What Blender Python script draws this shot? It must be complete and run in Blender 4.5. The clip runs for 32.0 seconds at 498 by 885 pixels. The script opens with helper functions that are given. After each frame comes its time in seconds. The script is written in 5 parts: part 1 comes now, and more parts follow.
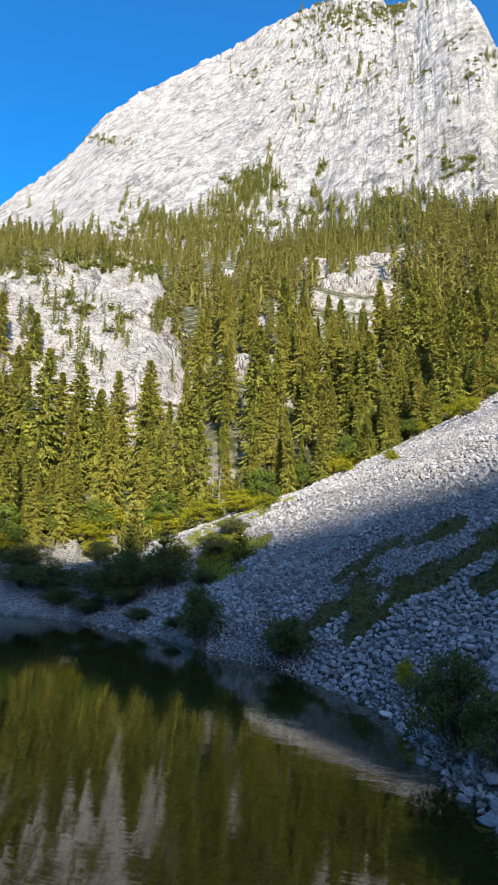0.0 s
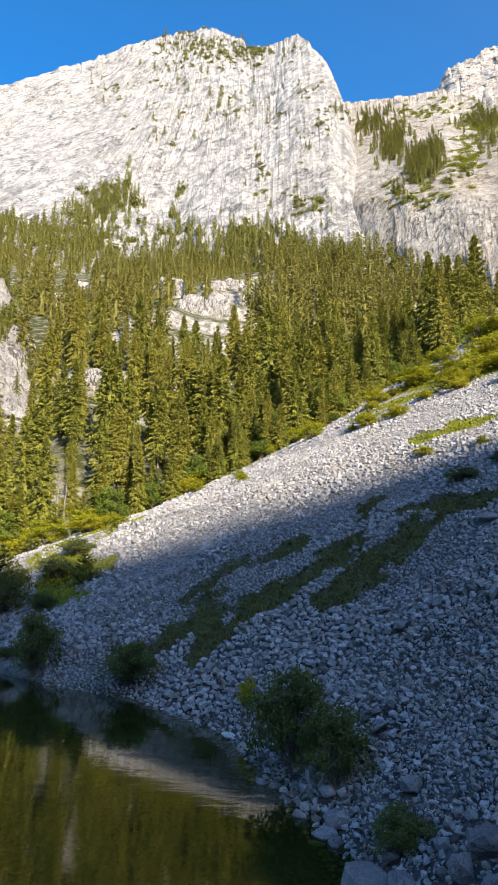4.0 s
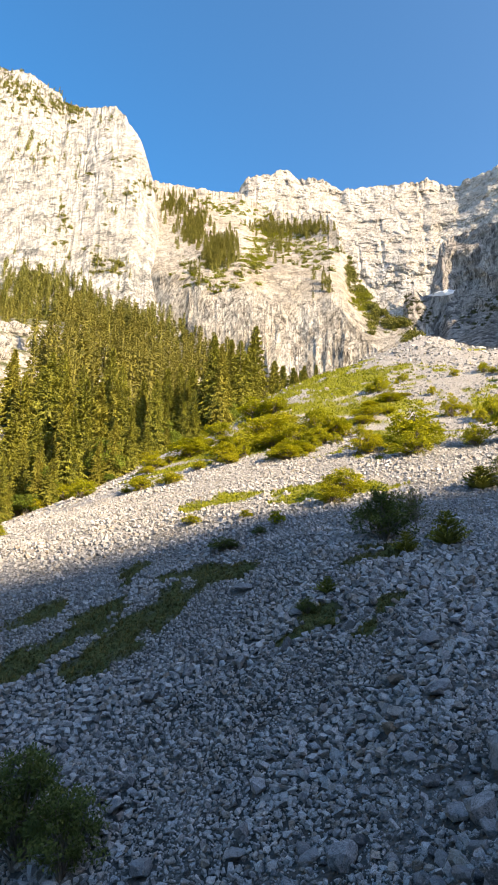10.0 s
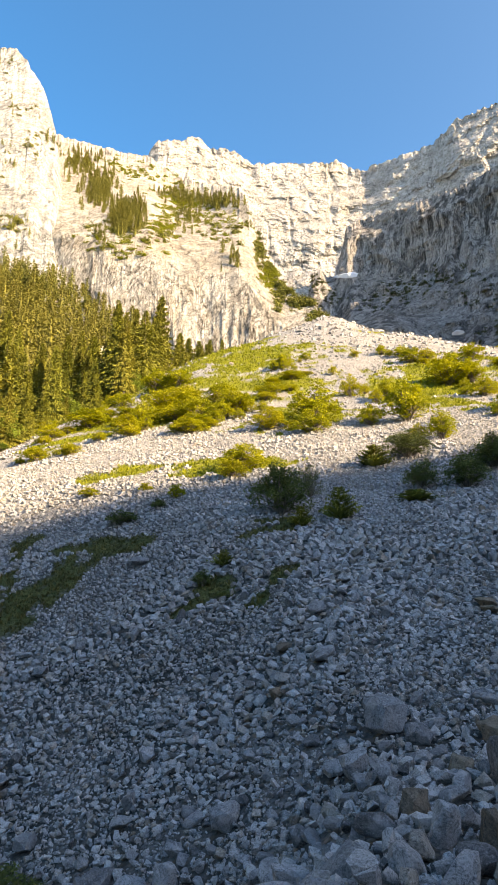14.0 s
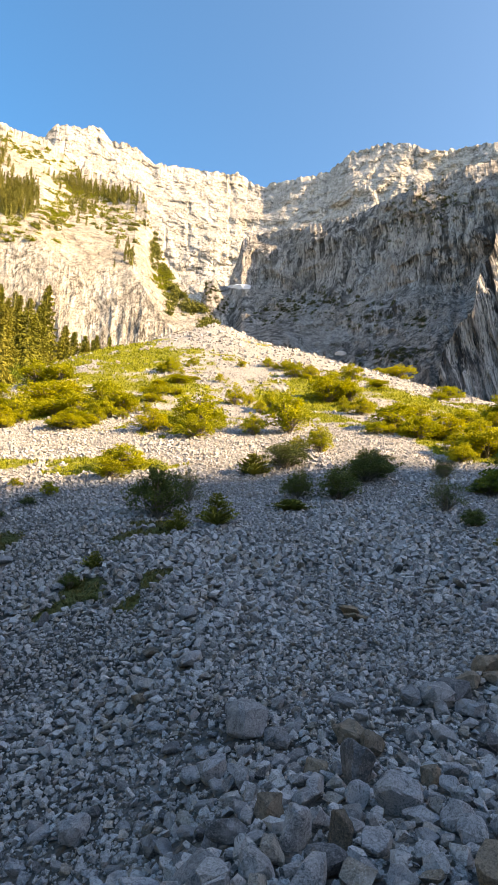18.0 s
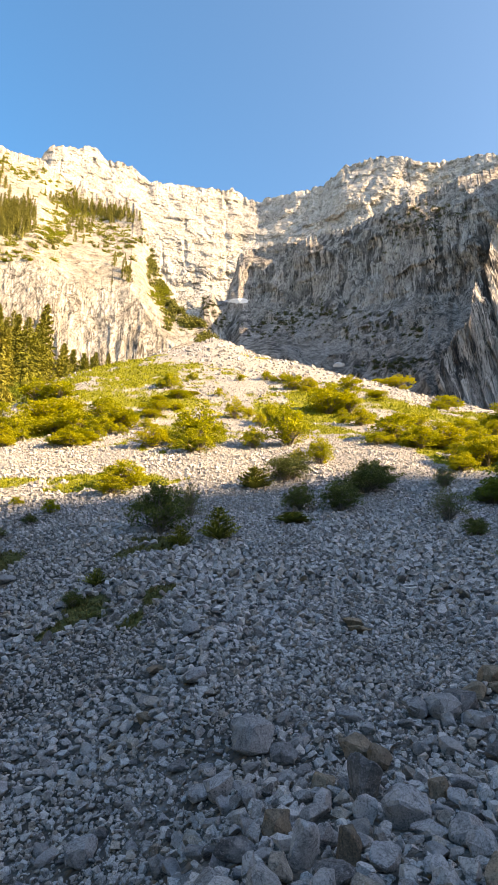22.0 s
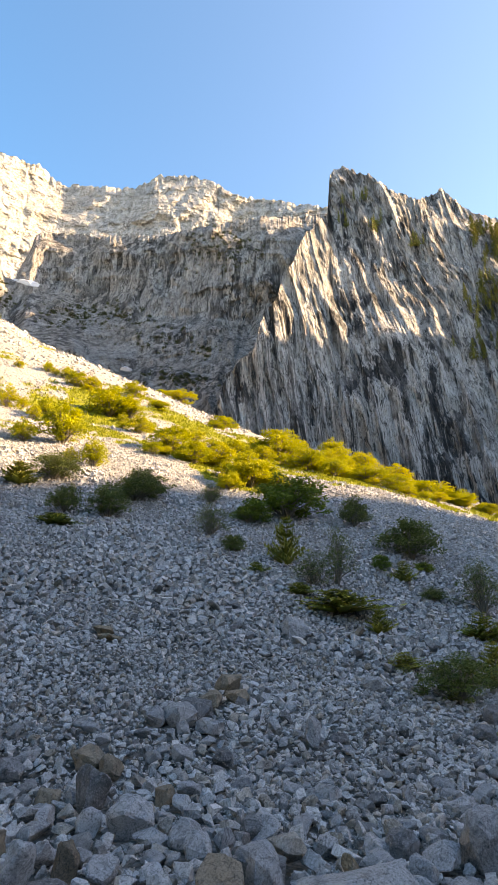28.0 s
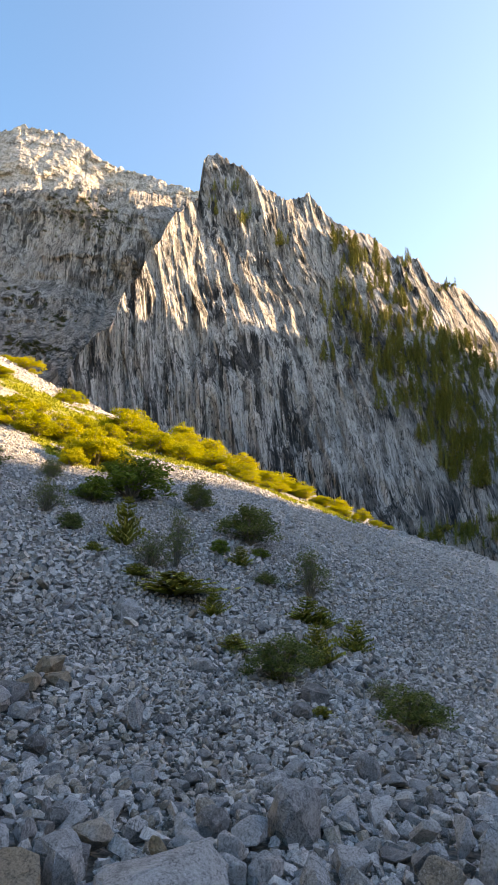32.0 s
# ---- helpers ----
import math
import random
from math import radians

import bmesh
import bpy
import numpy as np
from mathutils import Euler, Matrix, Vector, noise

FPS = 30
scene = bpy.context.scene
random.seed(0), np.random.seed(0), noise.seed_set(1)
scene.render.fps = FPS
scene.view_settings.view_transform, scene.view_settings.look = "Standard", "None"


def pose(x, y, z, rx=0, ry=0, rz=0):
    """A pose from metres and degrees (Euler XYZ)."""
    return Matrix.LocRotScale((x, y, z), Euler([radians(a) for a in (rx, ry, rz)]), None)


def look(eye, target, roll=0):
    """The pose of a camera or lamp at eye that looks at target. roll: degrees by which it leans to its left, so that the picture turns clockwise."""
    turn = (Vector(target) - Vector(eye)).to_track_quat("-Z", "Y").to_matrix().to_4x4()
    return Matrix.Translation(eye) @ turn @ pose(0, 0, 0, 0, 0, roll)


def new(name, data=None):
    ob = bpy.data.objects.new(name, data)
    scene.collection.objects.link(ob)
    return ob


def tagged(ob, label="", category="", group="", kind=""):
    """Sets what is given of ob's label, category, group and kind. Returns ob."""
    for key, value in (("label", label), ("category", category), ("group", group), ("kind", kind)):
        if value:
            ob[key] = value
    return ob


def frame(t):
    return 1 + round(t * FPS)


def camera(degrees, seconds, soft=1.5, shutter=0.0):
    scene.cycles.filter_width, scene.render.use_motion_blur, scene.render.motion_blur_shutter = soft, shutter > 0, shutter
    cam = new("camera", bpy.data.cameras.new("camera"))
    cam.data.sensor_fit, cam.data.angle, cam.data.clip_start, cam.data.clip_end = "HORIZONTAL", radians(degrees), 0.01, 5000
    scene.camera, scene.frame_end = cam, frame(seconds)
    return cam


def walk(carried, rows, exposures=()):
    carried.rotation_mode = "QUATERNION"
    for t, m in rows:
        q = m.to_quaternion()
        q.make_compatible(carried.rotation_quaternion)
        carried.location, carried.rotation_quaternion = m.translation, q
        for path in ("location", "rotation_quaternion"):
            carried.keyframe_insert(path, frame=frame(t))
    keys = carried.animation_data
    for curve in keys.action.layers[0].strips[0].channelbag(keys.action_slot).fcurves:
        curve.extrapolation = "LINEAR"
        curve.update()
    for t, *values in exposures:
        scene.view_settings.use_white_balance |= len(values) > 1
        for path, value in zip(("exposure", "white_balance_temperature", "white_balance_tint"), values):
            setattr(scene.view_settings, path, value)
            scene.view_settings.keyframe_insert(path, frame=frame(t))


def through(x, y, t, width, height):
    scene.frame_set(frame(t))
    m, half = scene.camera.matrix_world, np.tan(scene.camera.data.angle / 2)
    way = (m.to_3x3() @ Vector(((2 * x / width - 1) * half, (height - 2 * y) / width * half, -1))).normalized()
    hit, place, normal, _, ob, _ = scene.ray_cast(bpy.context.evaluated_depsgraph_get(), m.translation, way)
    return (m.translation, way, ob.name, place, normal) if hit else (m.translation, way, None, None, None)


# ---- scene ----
LENS = 44.46
cam = camera(LENS, 32.0, 0.7)

# seconds, x, y, z, heading (degrees clockwise from +y), tilt, lean
PATH = [
    (0.0, -0.162, -0.156, 4.487, -43.95, 9.81, 0.85),
    (0.5, -0.159, -0.169, 4.484, -41.93, 11.19, 0.49),
    (1.0, -0.100, -0.158, 4.493, -41.19, 13.23, -0.01),
    (1.5, -0.123, -0.144, 4.496, -39.61, 14.34, 0.37),
    (2.0, -0.134, -0.119, 4.502, -37.15, 14.81, -0.01),
    (2.5, -0.160, -0.121, 4.518, -35.54, 13.72, 0.41),
    (3.0, -0.192, -0.063, 4.517, -33.55, 12.85, 0.89),
    (3.5, -0.205, 0.013, 4.510, -31.72, 11.45, 0.09),
    (5.5, -0.188, 0.023, 4.514, -24.06, 12.92, -0.09),
    (6.0, -0.190, 0.045, 4.522, -22.28, 13.02, -0.01),
    (6.5, -0.172, 0.054, 4.501, -19.57, 13.14, -0.18),
    (7.0, -0.150, 0.076, 4.502, -18.74, 13.36, -0.25),
    (7.5, -0.158, 0.094, 4.498, -16.85, 13.13, 0.00),
    (8.0, -0.148, 0.060, 4.491, -15.31, 13.01, 0.12),
    (8.5, -0.160, 0.054, 4.508, -13.42, 14.75, -0.43),
    (9.0, -0.128, 0.060, 4.505, -10.43, 16.46, -0.13),
    (9.5, -0.144, 0.035, 4.505, -9.21, 17.32, 0.30),
    (10.0, -0.102, -0.007, 4.510, -8.44, 17.70, 0.53),
    (10.5, -0.053, 0.002, 4.509, -7.78, 17.81, 0.54),
    (11.0, -0.042, -0.080, 4.504, -6.60, 18.06, 0.20),
    (11.5, -0.032, -0.101, 4.503, -5.37, 18.53, 0.19),
    (12.0, -0.032, -0.090, 4.501, -4.74, 18.44, 0.13),
    (12.5, -0.036, -0.080, 4.513, -3.23, 17.85, 0.02),
    (13.0, 0.003, -0.042, 4.527, -1.50, 16.08, -0.40),
    (13.5, 0.017, -0.060, 4.518, -0.42, 15.31, -0.72),
    (14.0, 0.005, -0.036, 4.516, 0.98, 15.25, -0.52),
    (14.5, 0.000, -0.034, 4.512, 3.32, 15.61, -0.09),
    (16.5, 0.014, 0.081, 4.494, 8.26, 16.20, 0.22),
    (17.0, 0.030, 0.117, 4.512, 9.53, 15.19, 0.16),
    (17.5, 0.044, 0.112, 4.502, 10.10, 14.78, -0.06),
    (18.0, 0.048, 0.071, 4.493, 12.37, 15.76, 0.40),
    (18.5, 0.072, 0.055, 4.482, 14.77, 15.96, -0.66),
    (19.0, 0.093, 0.052, 4.487, 16.90, 16.52, -0.97),
    (19.5, 0.086, 0.037, 4.485, 17.76, 16.77, -0.87),
    (20.0, 0.077, 0.010, 4.490, 17.46, 16.62, -0.64),
    (20.5, 0.076, 0.004, 4.496, 16.29, 16.34, -0.36),
    (21.0, 0.059, 0.011, 4.489, 14.90, 16.19, -0.57),
    (21.5, 0.054, 0.009, 4.497, 13.50, 15.97, -0.65),
    (22.0, 0.050, 0.025, 4.499, 12.33, 17.00, -0.85),
    (22.5, 0.038, 0.018, 4.491, 10.28, 17.33, -0.75),
    (23.0, 0.017, 0.064, 4.497, 10.58, 17.86, 0.17),
    (23.5, 0.029, 0.080, 4.495, 12.87, 18.87, 0.64),
    (24.0, 0.064, 0.055, 4.493, 15.25, 18.47, 0.14),
    (24.5, 0.085, 0.043, 4.489, 18.60, 17.98, -0.35),
    (25.0, 0.102, 0.015, 4.484, 22.07, 17.66, -0.32),
    (25.5, 0.135, 0.031, 4.475, 23.95, 19.15, 0.02),
    (27.5, 0.034, 0.002, 4.509, 33.03, 18.28, 0.54),
    (28.0, 0.059, 0.013, 4.517, 34.02, 17.62, 0.55),
    (28.5, 0.103, 0.014, 4.503, 36.60, 17.71, 0.07),
    (29.0, 0.179, 0.024, 4.499, 39.27, 15.55, -0.59),
    (29.5, 0.190, 0.053, 4.495, 40.88, 15.73, 0.64),
    (30.0, 0.215, 0.077, 4.482, 43.34, 15.35, 0.82),
    (30.5, 0.250, 0.075, 4.489, 45.34, 15.90, 0.54),
    (31.0, 0.266, 0.098, 4.501, 46.72, 16.37, 0.67),
    (31.5, 0.264, 0.108, 4.511, 47.85, 16.32, 0.52),
    (32.0, 0.273, 0.148, 4.480, 48.61, 16.37, 1.08),
]


def aim(x, y, z, heading, tilt, lean):
    return Matrix.Translation((x, y, z)) @ pose(0, 0, 0, 0, 0, -heading) @ pose(0, 0, 0, 90 + tilt) @ pose(0, 0, 0, 0, 0, lean)


walk(cam, [(r[0], aim(*r[1:])) for r in PATH], [(0, 1.06, 6200, 11), (3.5, 1.16, 6450, 12), (9, 1.48, 7900, 13), (14, 1.76, 9100, 14), (20, 1.9, 10300, 17), (25, 1.98, 10600, 17.5), (30, 2.28, 11500, 19.5), (32, 2.22, 11800, 20)])

# ---- daylight ----
SUN_HEADING, SUN_UP = 125.0, 22.0
world = bpy.data.worlds.new("sky")
scene.world = world
world.use_nodes = True
wn = world.node_tree
sky = wn.nodes.new("ShaderNodeTexSky")
sky.sky_type = "NISHITA"
sky.sun_disc = False
sky.sun_elevation = radians(SUN_UP)
sky.sun_rotation = radians(SUN_HEADING)
sky.altitude = 1200
sky.air_density = 1.0
sky.dust_density = 1.3
sky.ozone_density = 2.8
rich = wn.nodes.new("ShaderNodeHueSaturation")
# the sky pales towards the sun
way = wn.nodes.new("ShaderNodeTexCoord")
near_sun = wn.nodes.new("ShaderNodeVectorMath")
near_sun.operation = "DOT_PRODUCT"
near_sun.inputs[1].default_value = (math.sin(radians(SUN_HEADING)) * math.cos(radians(SUN_UP)), math.cos(radians(SUN_HEADING)) * math.cos(radians(SUN_UP)), math.sin(radians(SUN_UP)))
wn.links.new(way.outputs["Generated"], near_sun.inputs[0])
pale = wn.nodes.new("ShaderNodeMapRange")
for name, value in (("From Min", -0.75), ("From Max", 0.45), ("To Min", 1.38), ("To Max", 1.16)):
    pale.inputs[name].default_value = value
wn.links.new(near_sun.outputs["Value"], pale.inputs["Value"])
wn.links.new(pale.outputs["Result"], rich.inputs["Saturation"])
wn.links.new(sky.outputs[0], rich.inputs["Color"])
wn.links.new(rich.outputs[0], wn.nodes["Background"].inputs[0])
wn.nodes["Background"].inputs[1].default_value = 0.15
sun = new("sun", bpy.data.lights.new("sun", "SUN"))
sun.data.energy = 4.2
sun.data.angle = radians(0.5)
sun.data.color = (1.0, 0.875, 0.7)
sun.matrix_world = look((0, 0, 0), (-math.sin(radians(SUN_HEADING)) * math.cos(radians(SUN_UP)),
                                    -math.cos(radians(SUN_HEADING)) * math.cos(radians(SUN_UP)), -math.sin(radians(SUN_UP))))

# ---- small tools ----
EYE_Z = 4.5


def hash3(i, j, k):
    h = (i * 374761393 + j * 668265263 + k * 2147483647 + 974634777) & 0xFFFFFFFF
    h = ((h ^ (h >> 13)) * 1274126177) & 0xFFFFFFFF
    h = ((h ^ (h >> 16)) * 2246822519) & 0xFFFFFFFF
    return ((h ^ (h >> 15)) & 0xFFFFFF) / float(0xFFFFFF)


def vnoise(x, y, z=0.0):
    """Smooth noise from 0 to 1 over arrays."""
    x, y, z = np.broadcast_arrays(np.asarray(x, float), np.asarray(y, float), np.asarray(z, float))
    i, j, k = (np.floor(a).astype(np.int64) for a in (x, y, z))
    u, v, w = x - i, y - j, z - k
    u, v, w = (a * a * a * (a * (a * 6 - 15) + 10) for a in (u, v, w))
    out = 0
    for di in (0, 1):
        for dj in (0, 1):
            for dk in (0, 1):
                out = out + hash3(i + di, j + dj, k + dk) * (u if di else 1 - u) * (v if dj else 1 - v) * (w if dk else 1 - w)
    return out


def fbm(x, y, z=0.0, octaves=5, rough=0.5):
    total, amp, norm = 0, 1.0, 0
    for o in range(octaves):
        f = 2.03 ** o
        total = total + amp * (vnoise(np.asarray(x) * f + 17 * o, np.asarray(y) * f + 31 * o, np.asarray(z) * f) * 2 - 1)
        norm += amp
        amp *= rough
    return total / norm


def ridged(x, y, z=0.0, octaves=4, rough=0.55):
    total, amp, norm = 0, 1.0, 0
    for o in range(octaves):
        f = 2.1 ** o
        total = total + amp * (1 - np.abs(vnoise(np.asarray(x) * f + 11 * o, np.asarray(y) * f + 7 * o, np.asarray(z) * f) * 2 - 1) * 2)
        norm += amp
        amp *= rough
    return total / norm


def smooth(a, b, x):
    t = np.clip((np.asarray(x, float) - a) / (b - a), 0, 1)
    return t * t * (3 - 2 * t)


def curve(points, x):
    p = np.array(points, float)
    return np.interp(x, p[:, 0], p[:, 1])


def mesh_from(name, verts, faces, material, smooth_shade=True):
    """A mesh from an array of places and an array of quads or triangles."""
    me = bpy.data.meshes.new(name)
    verts, faces = np.asarray(verts, np.float32), np.asarray(faces, np.int32)
    me.vertices.add(len(verts))
    me.vertices.foreach_set("co", verts.ravel())
    n = faces.shape[1]
    me.loops.add(faces.size)
    me.loops.foreach_set("vertex_index", faces.ravel())
    me.polygons.add(len(faces))
    me.polygons.foreach_set("loop_start", np.arange(len(faces), dtype=np.int32) * n)
    me.polygons.foreach_set("loop_total", np.full(len(faces), n, np.int32))
    me.polygons.foreach_set("use_smooth", np.full(len(faces), smooth_shade, bool))
    for m in material if isinstance(material, (list, tuple)) else [material]:
        me.materials.append(m)
    me.update(calc_edges=True)
    return me


def grid_faces(nu, nv, closed=False):
    i, j = np.meshgrid(np.arange(nu if closed else nu - 1), np.arange(nv - 1), indexing="ij")
    i, j = i.ravel(), j.ravel()
    k = (i + 1) % nu
    return np.stack([i * nv + j, k * nv + j, k * nv + j + 1, i * nv + j + 1], 1)


# ---- materials ----
class Mat:
    """A node material with a Principled shader and short hands for its nodes."""

    def __init__(self, name, rough=0.9, spec=0.25):
        self.m = bpy.data.materials.new(name)
        self.m.use_nodes = True
        self.t = self.m.node_tree
        self.b = self.t.nodes["Principled BSDF"]
        self.b.inputs["Roughness"].default_value = rough
        self.b.inputs["Specular IOR Level"].default_value = spec

    def node(self, kind, **inputs):
        n = self.t.nodes.new("ShaderNode" + kind)
        for k, v in inputs.items():
            self.put(n.inputs[k.replace("_", " ")], v)
        return n

    def put(self, socket, v):
        if isinstance(v, bpy.types.NodeSocket):
            self.t.links.new(v, socket)
        else:
            socket.default_value = v

    def place(self, scale=(1, 1, 1), turn=(0, 0, 0), kind="Object"):
        c = self.t.nodes.new("ShaderNodeTexCoord")
        p = self.t.nodes.new("ShaderNodeMapping")
        self.t.links.new(c.outputs[kind], p.inputs[0])
        p.vector_type = "TEXTURE"
        p.inputs["Scale"].default_value = [1 / v for v in scale]
        p.inputs["Rotation"].default_value = [radians(a) for a in turn]
        return p.outputs[0]

    def noise(self, where, scale, detail=6, rough=0.6, warp=0.0):
        n = self.node("TexNoise", Vector=where, Scale=scale, Detail=detail, Roughness=rough, Distortion=warp)
        return n.outputs["Fac"]

    def ramp(self, fac, *stops):
        r = self.t.nodes.new("ShaderNodeValToRGB")
        self.t.links.new(fac, r.inputs[0])
        e = r.color_ramp.elements
        while len(e) < len(stops):
            e.new(0.5)
        for el, (at, c) in zip(e, stops):
            el.position = at
            el.color = (c, c, c, 1) if isinstance(c, (int, float)) else (*c, 1)
        return r.outputs[0]

    def mix(self, fac, a, b, how="MIX"):
        n = self.t.nodes.new("ShaderNodeMix")
        n.data_type, n.blend_type = "RGBA", how
        for s, v in ((n.inputs[0], fac), (n.inputs[6], a), (n.inputs[7], b)):
            self.put(s, v if isinstance(v, (bpy.types.NodeSocket, float, int)) else (*v, 1))
        return n.outputs[2]

    def math(self, how, a, b=0.5):
        n = self.t.nodes.new("ShaderNodeMath")
        n.operation = how
        self.put(n.inputs[0], a)
        self.put(n.inputs[1], b)
        return n.outputs[0]

    def colour(self, c):
        self.put(self.b.inputs["Base Color"], c if isinstance(c, bpy.types.NodeSocket) else (*c, 1))

    def bump(self, height, strength=0.5, distance=0.1, under=None):
        n = self.node("Bump", Height=height, Strength=strength, Distance=distance)
        if under is not None:
            self.t.links.new(under, n.inputs["Normal"])
        self.t.links.new(n.outputs[0], self.b.inputs["Normal"])
        return n.outputs[0]

    def attribute(self, name):
        n = self.t.nodes.new("ShaderNodeAttribute")
        n.attribute_name = name
        return n.outputs["Fac"]


def limestone(name, light, mid, dark, lean=(0, 0, 0), seep=0.5, warm=(0.5, 0.42, 0.3), stretch=(1, 1, 0.2), scale=1.0, crack=0.8, wet=0.0):
    """Pale weathered rock: a mottled ground, seeps that run down the face, and fine cracks in two sizes, their shadow
    and stain painted in.
    """
    a = Mat(name, 0.92, 0.12)
    run = a.place([v * scale for v in stretch], lean)
    thin = a.place([v * scale for v in (stretch[0] * 1.3, stretch[1] * 1.3, stretch[2] * 0.4)], lean)
    free = a.place((scale, scale, scale))
    mottle = a.noise(run, 0.26, 10, 0.76, 0.4)
    c = a.mix(a.ramp(mottle, (0.42, 0), (0.55, 1)), mid, light)
    c = a.mix(a.ramp(a.noise(free, 0.025, 5, 0.6), (0.48, 0), (0.68, 0.45)), c, warm)
    where = a.ramp(a.noise(free, 0.03, 4, 0.6), (0.4, 0.25), (0.58, 1))
    c = a.mix(a.math("MULTIPLY", a.ramp(a.noise(thin, 0.16, 7, 0.65, 0.3), (0.5 - wet, 0), (0.56 - wet, seep)), where), c, dark)
    c = a.mix(a.ramp(a.noise(run, 0.05, 6, 0.6), (0.52, 0), (0.66, 0.4)), c, [v * 0.75 for v in mid])
    # shadow inside cracks and pits, with some stain, painted into the colour
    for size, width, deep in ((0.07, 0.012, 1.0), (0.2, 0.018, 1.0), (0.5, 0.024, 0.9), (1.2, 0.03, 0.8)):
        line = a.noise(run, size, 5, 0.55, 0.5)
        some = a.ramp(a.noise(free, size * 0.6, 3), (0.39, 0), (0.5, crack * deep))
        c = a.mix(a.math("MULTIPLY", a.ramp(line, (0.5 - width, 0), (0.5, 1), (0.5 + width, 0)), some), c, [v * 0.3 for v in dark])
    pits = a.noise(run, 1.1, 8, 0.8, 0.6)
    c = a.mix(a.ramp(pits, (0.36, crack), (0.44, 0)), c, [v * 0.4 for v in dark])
    c = a.mix(a.ramp(pits, (0.56, 0), (0.66, 0.6)), c, [min(0.85, v * 1.15) for v in light])
    a.colour(c)
    n = a.bump(mottle, 0.7, 2.3 / scale)
    a.bump(pits, 0.7, 0.9 / scale, n)
    return a.m


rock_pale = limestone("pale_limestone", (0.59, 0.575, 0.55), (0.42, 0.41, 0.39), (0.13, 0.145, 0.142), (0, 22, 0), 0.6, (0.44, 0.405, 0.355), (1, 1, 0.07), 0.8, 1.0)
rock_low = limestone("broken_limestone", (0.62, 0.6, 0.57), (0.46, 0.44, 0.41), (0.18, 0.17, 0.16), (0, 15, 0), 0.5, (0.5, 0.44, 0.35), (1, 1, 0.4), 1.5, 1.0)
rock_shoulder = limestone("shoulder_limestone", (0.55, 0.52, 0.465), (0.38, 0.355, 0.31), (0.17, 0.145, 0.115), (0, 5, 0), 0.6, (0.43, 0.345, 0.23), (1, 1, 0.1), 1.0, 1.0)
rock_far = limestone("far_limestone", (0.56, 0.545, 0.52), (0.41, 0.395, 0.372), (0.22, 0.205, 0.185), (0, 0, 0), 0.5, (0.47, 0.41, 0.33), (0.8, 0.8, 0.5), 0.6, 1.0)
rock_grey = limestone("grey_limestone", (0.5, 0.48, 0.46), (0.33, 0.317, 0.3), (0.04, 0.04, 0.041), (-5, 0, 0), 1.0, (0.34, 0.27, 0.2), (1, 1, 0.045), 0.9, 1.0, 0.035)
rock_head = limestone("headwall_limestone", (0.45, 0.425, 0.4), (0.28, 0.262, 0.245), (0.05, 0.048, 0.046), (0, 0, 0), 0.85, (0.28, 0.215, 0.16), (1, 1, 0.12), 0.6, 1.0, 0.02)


# ---- lie of the land ----
APEX = (21.9, 138.3)
FAN = [(0, 74.5), (20, 61.5), (40, 49), (60, 36.5), (80, 25), (100, 15), (111, 10), (120, 6.6), (125, 4.6), (128, 3.6), (132, 2.75),
       (136, 2.6), (140, 2.9), (146, 2.6), (155, 1.7), (175, 0.4), (220, -0.5), (400, -2)]
SHORE = np.array([(-2.7, 7.2), (-3.8, 9.8), (-4.9, 11.1), (-6.3, 12.2), (-9.2, 14.9), (-10.6, 15.9), (-15, 18.1), (-20, 18.4), (-26, 19.6), (-33, 20), (-42, 17.5), (-58, 12),
                  (-66, -10), (-55, -40), (-25, -45), (-12, -30), (-7, -12), (-4.9, 0), (-4.0, 4.5)])


def shore_distance(x, y):
    """Metres to the shore line, negative on the lake."""
    d = np.full(np.shape(x), 1e9)
    inside = np.zeros(np.shape(x), bool)
    for (ax, ay), (bx, by) in zip(SHORE, np.roll(SHORE, -1, 0)):
        ex, ey = bx - ax, by - ay
        t = np.clip(((x - ax) * ex + (y - ay) * ey) / (ex * ex + ey * ey), 0, 1)
        d = np.minimum(d, np.hypot(x - ax - t * ex, y - ay - t * ey))
        inside ^= ((ay > y) != (by > y)) & (x < ex * (y - ay) / (ey if ey else 1e-9) + ax)
    return np.where(inside, -d, d)


FOREST_EDGE = [(-120, 60), (-66, 52), (-58, 55), (-48, 60), (-33, 68), (-21, 80), (-11.5, 105), (-4, 135), (4, 170), (30, 400)]
FLOOR_UP = [(-180, 4), (-120, 10), (-100, 20), (-40, 25), (-10, 25), (4, 20), (7, 20), (12, 19), (16, 18), (22, 15), (32, 14), (45, 7), (60, 0), (75, -1), (100, 3), (160, 4), (180, 4)]


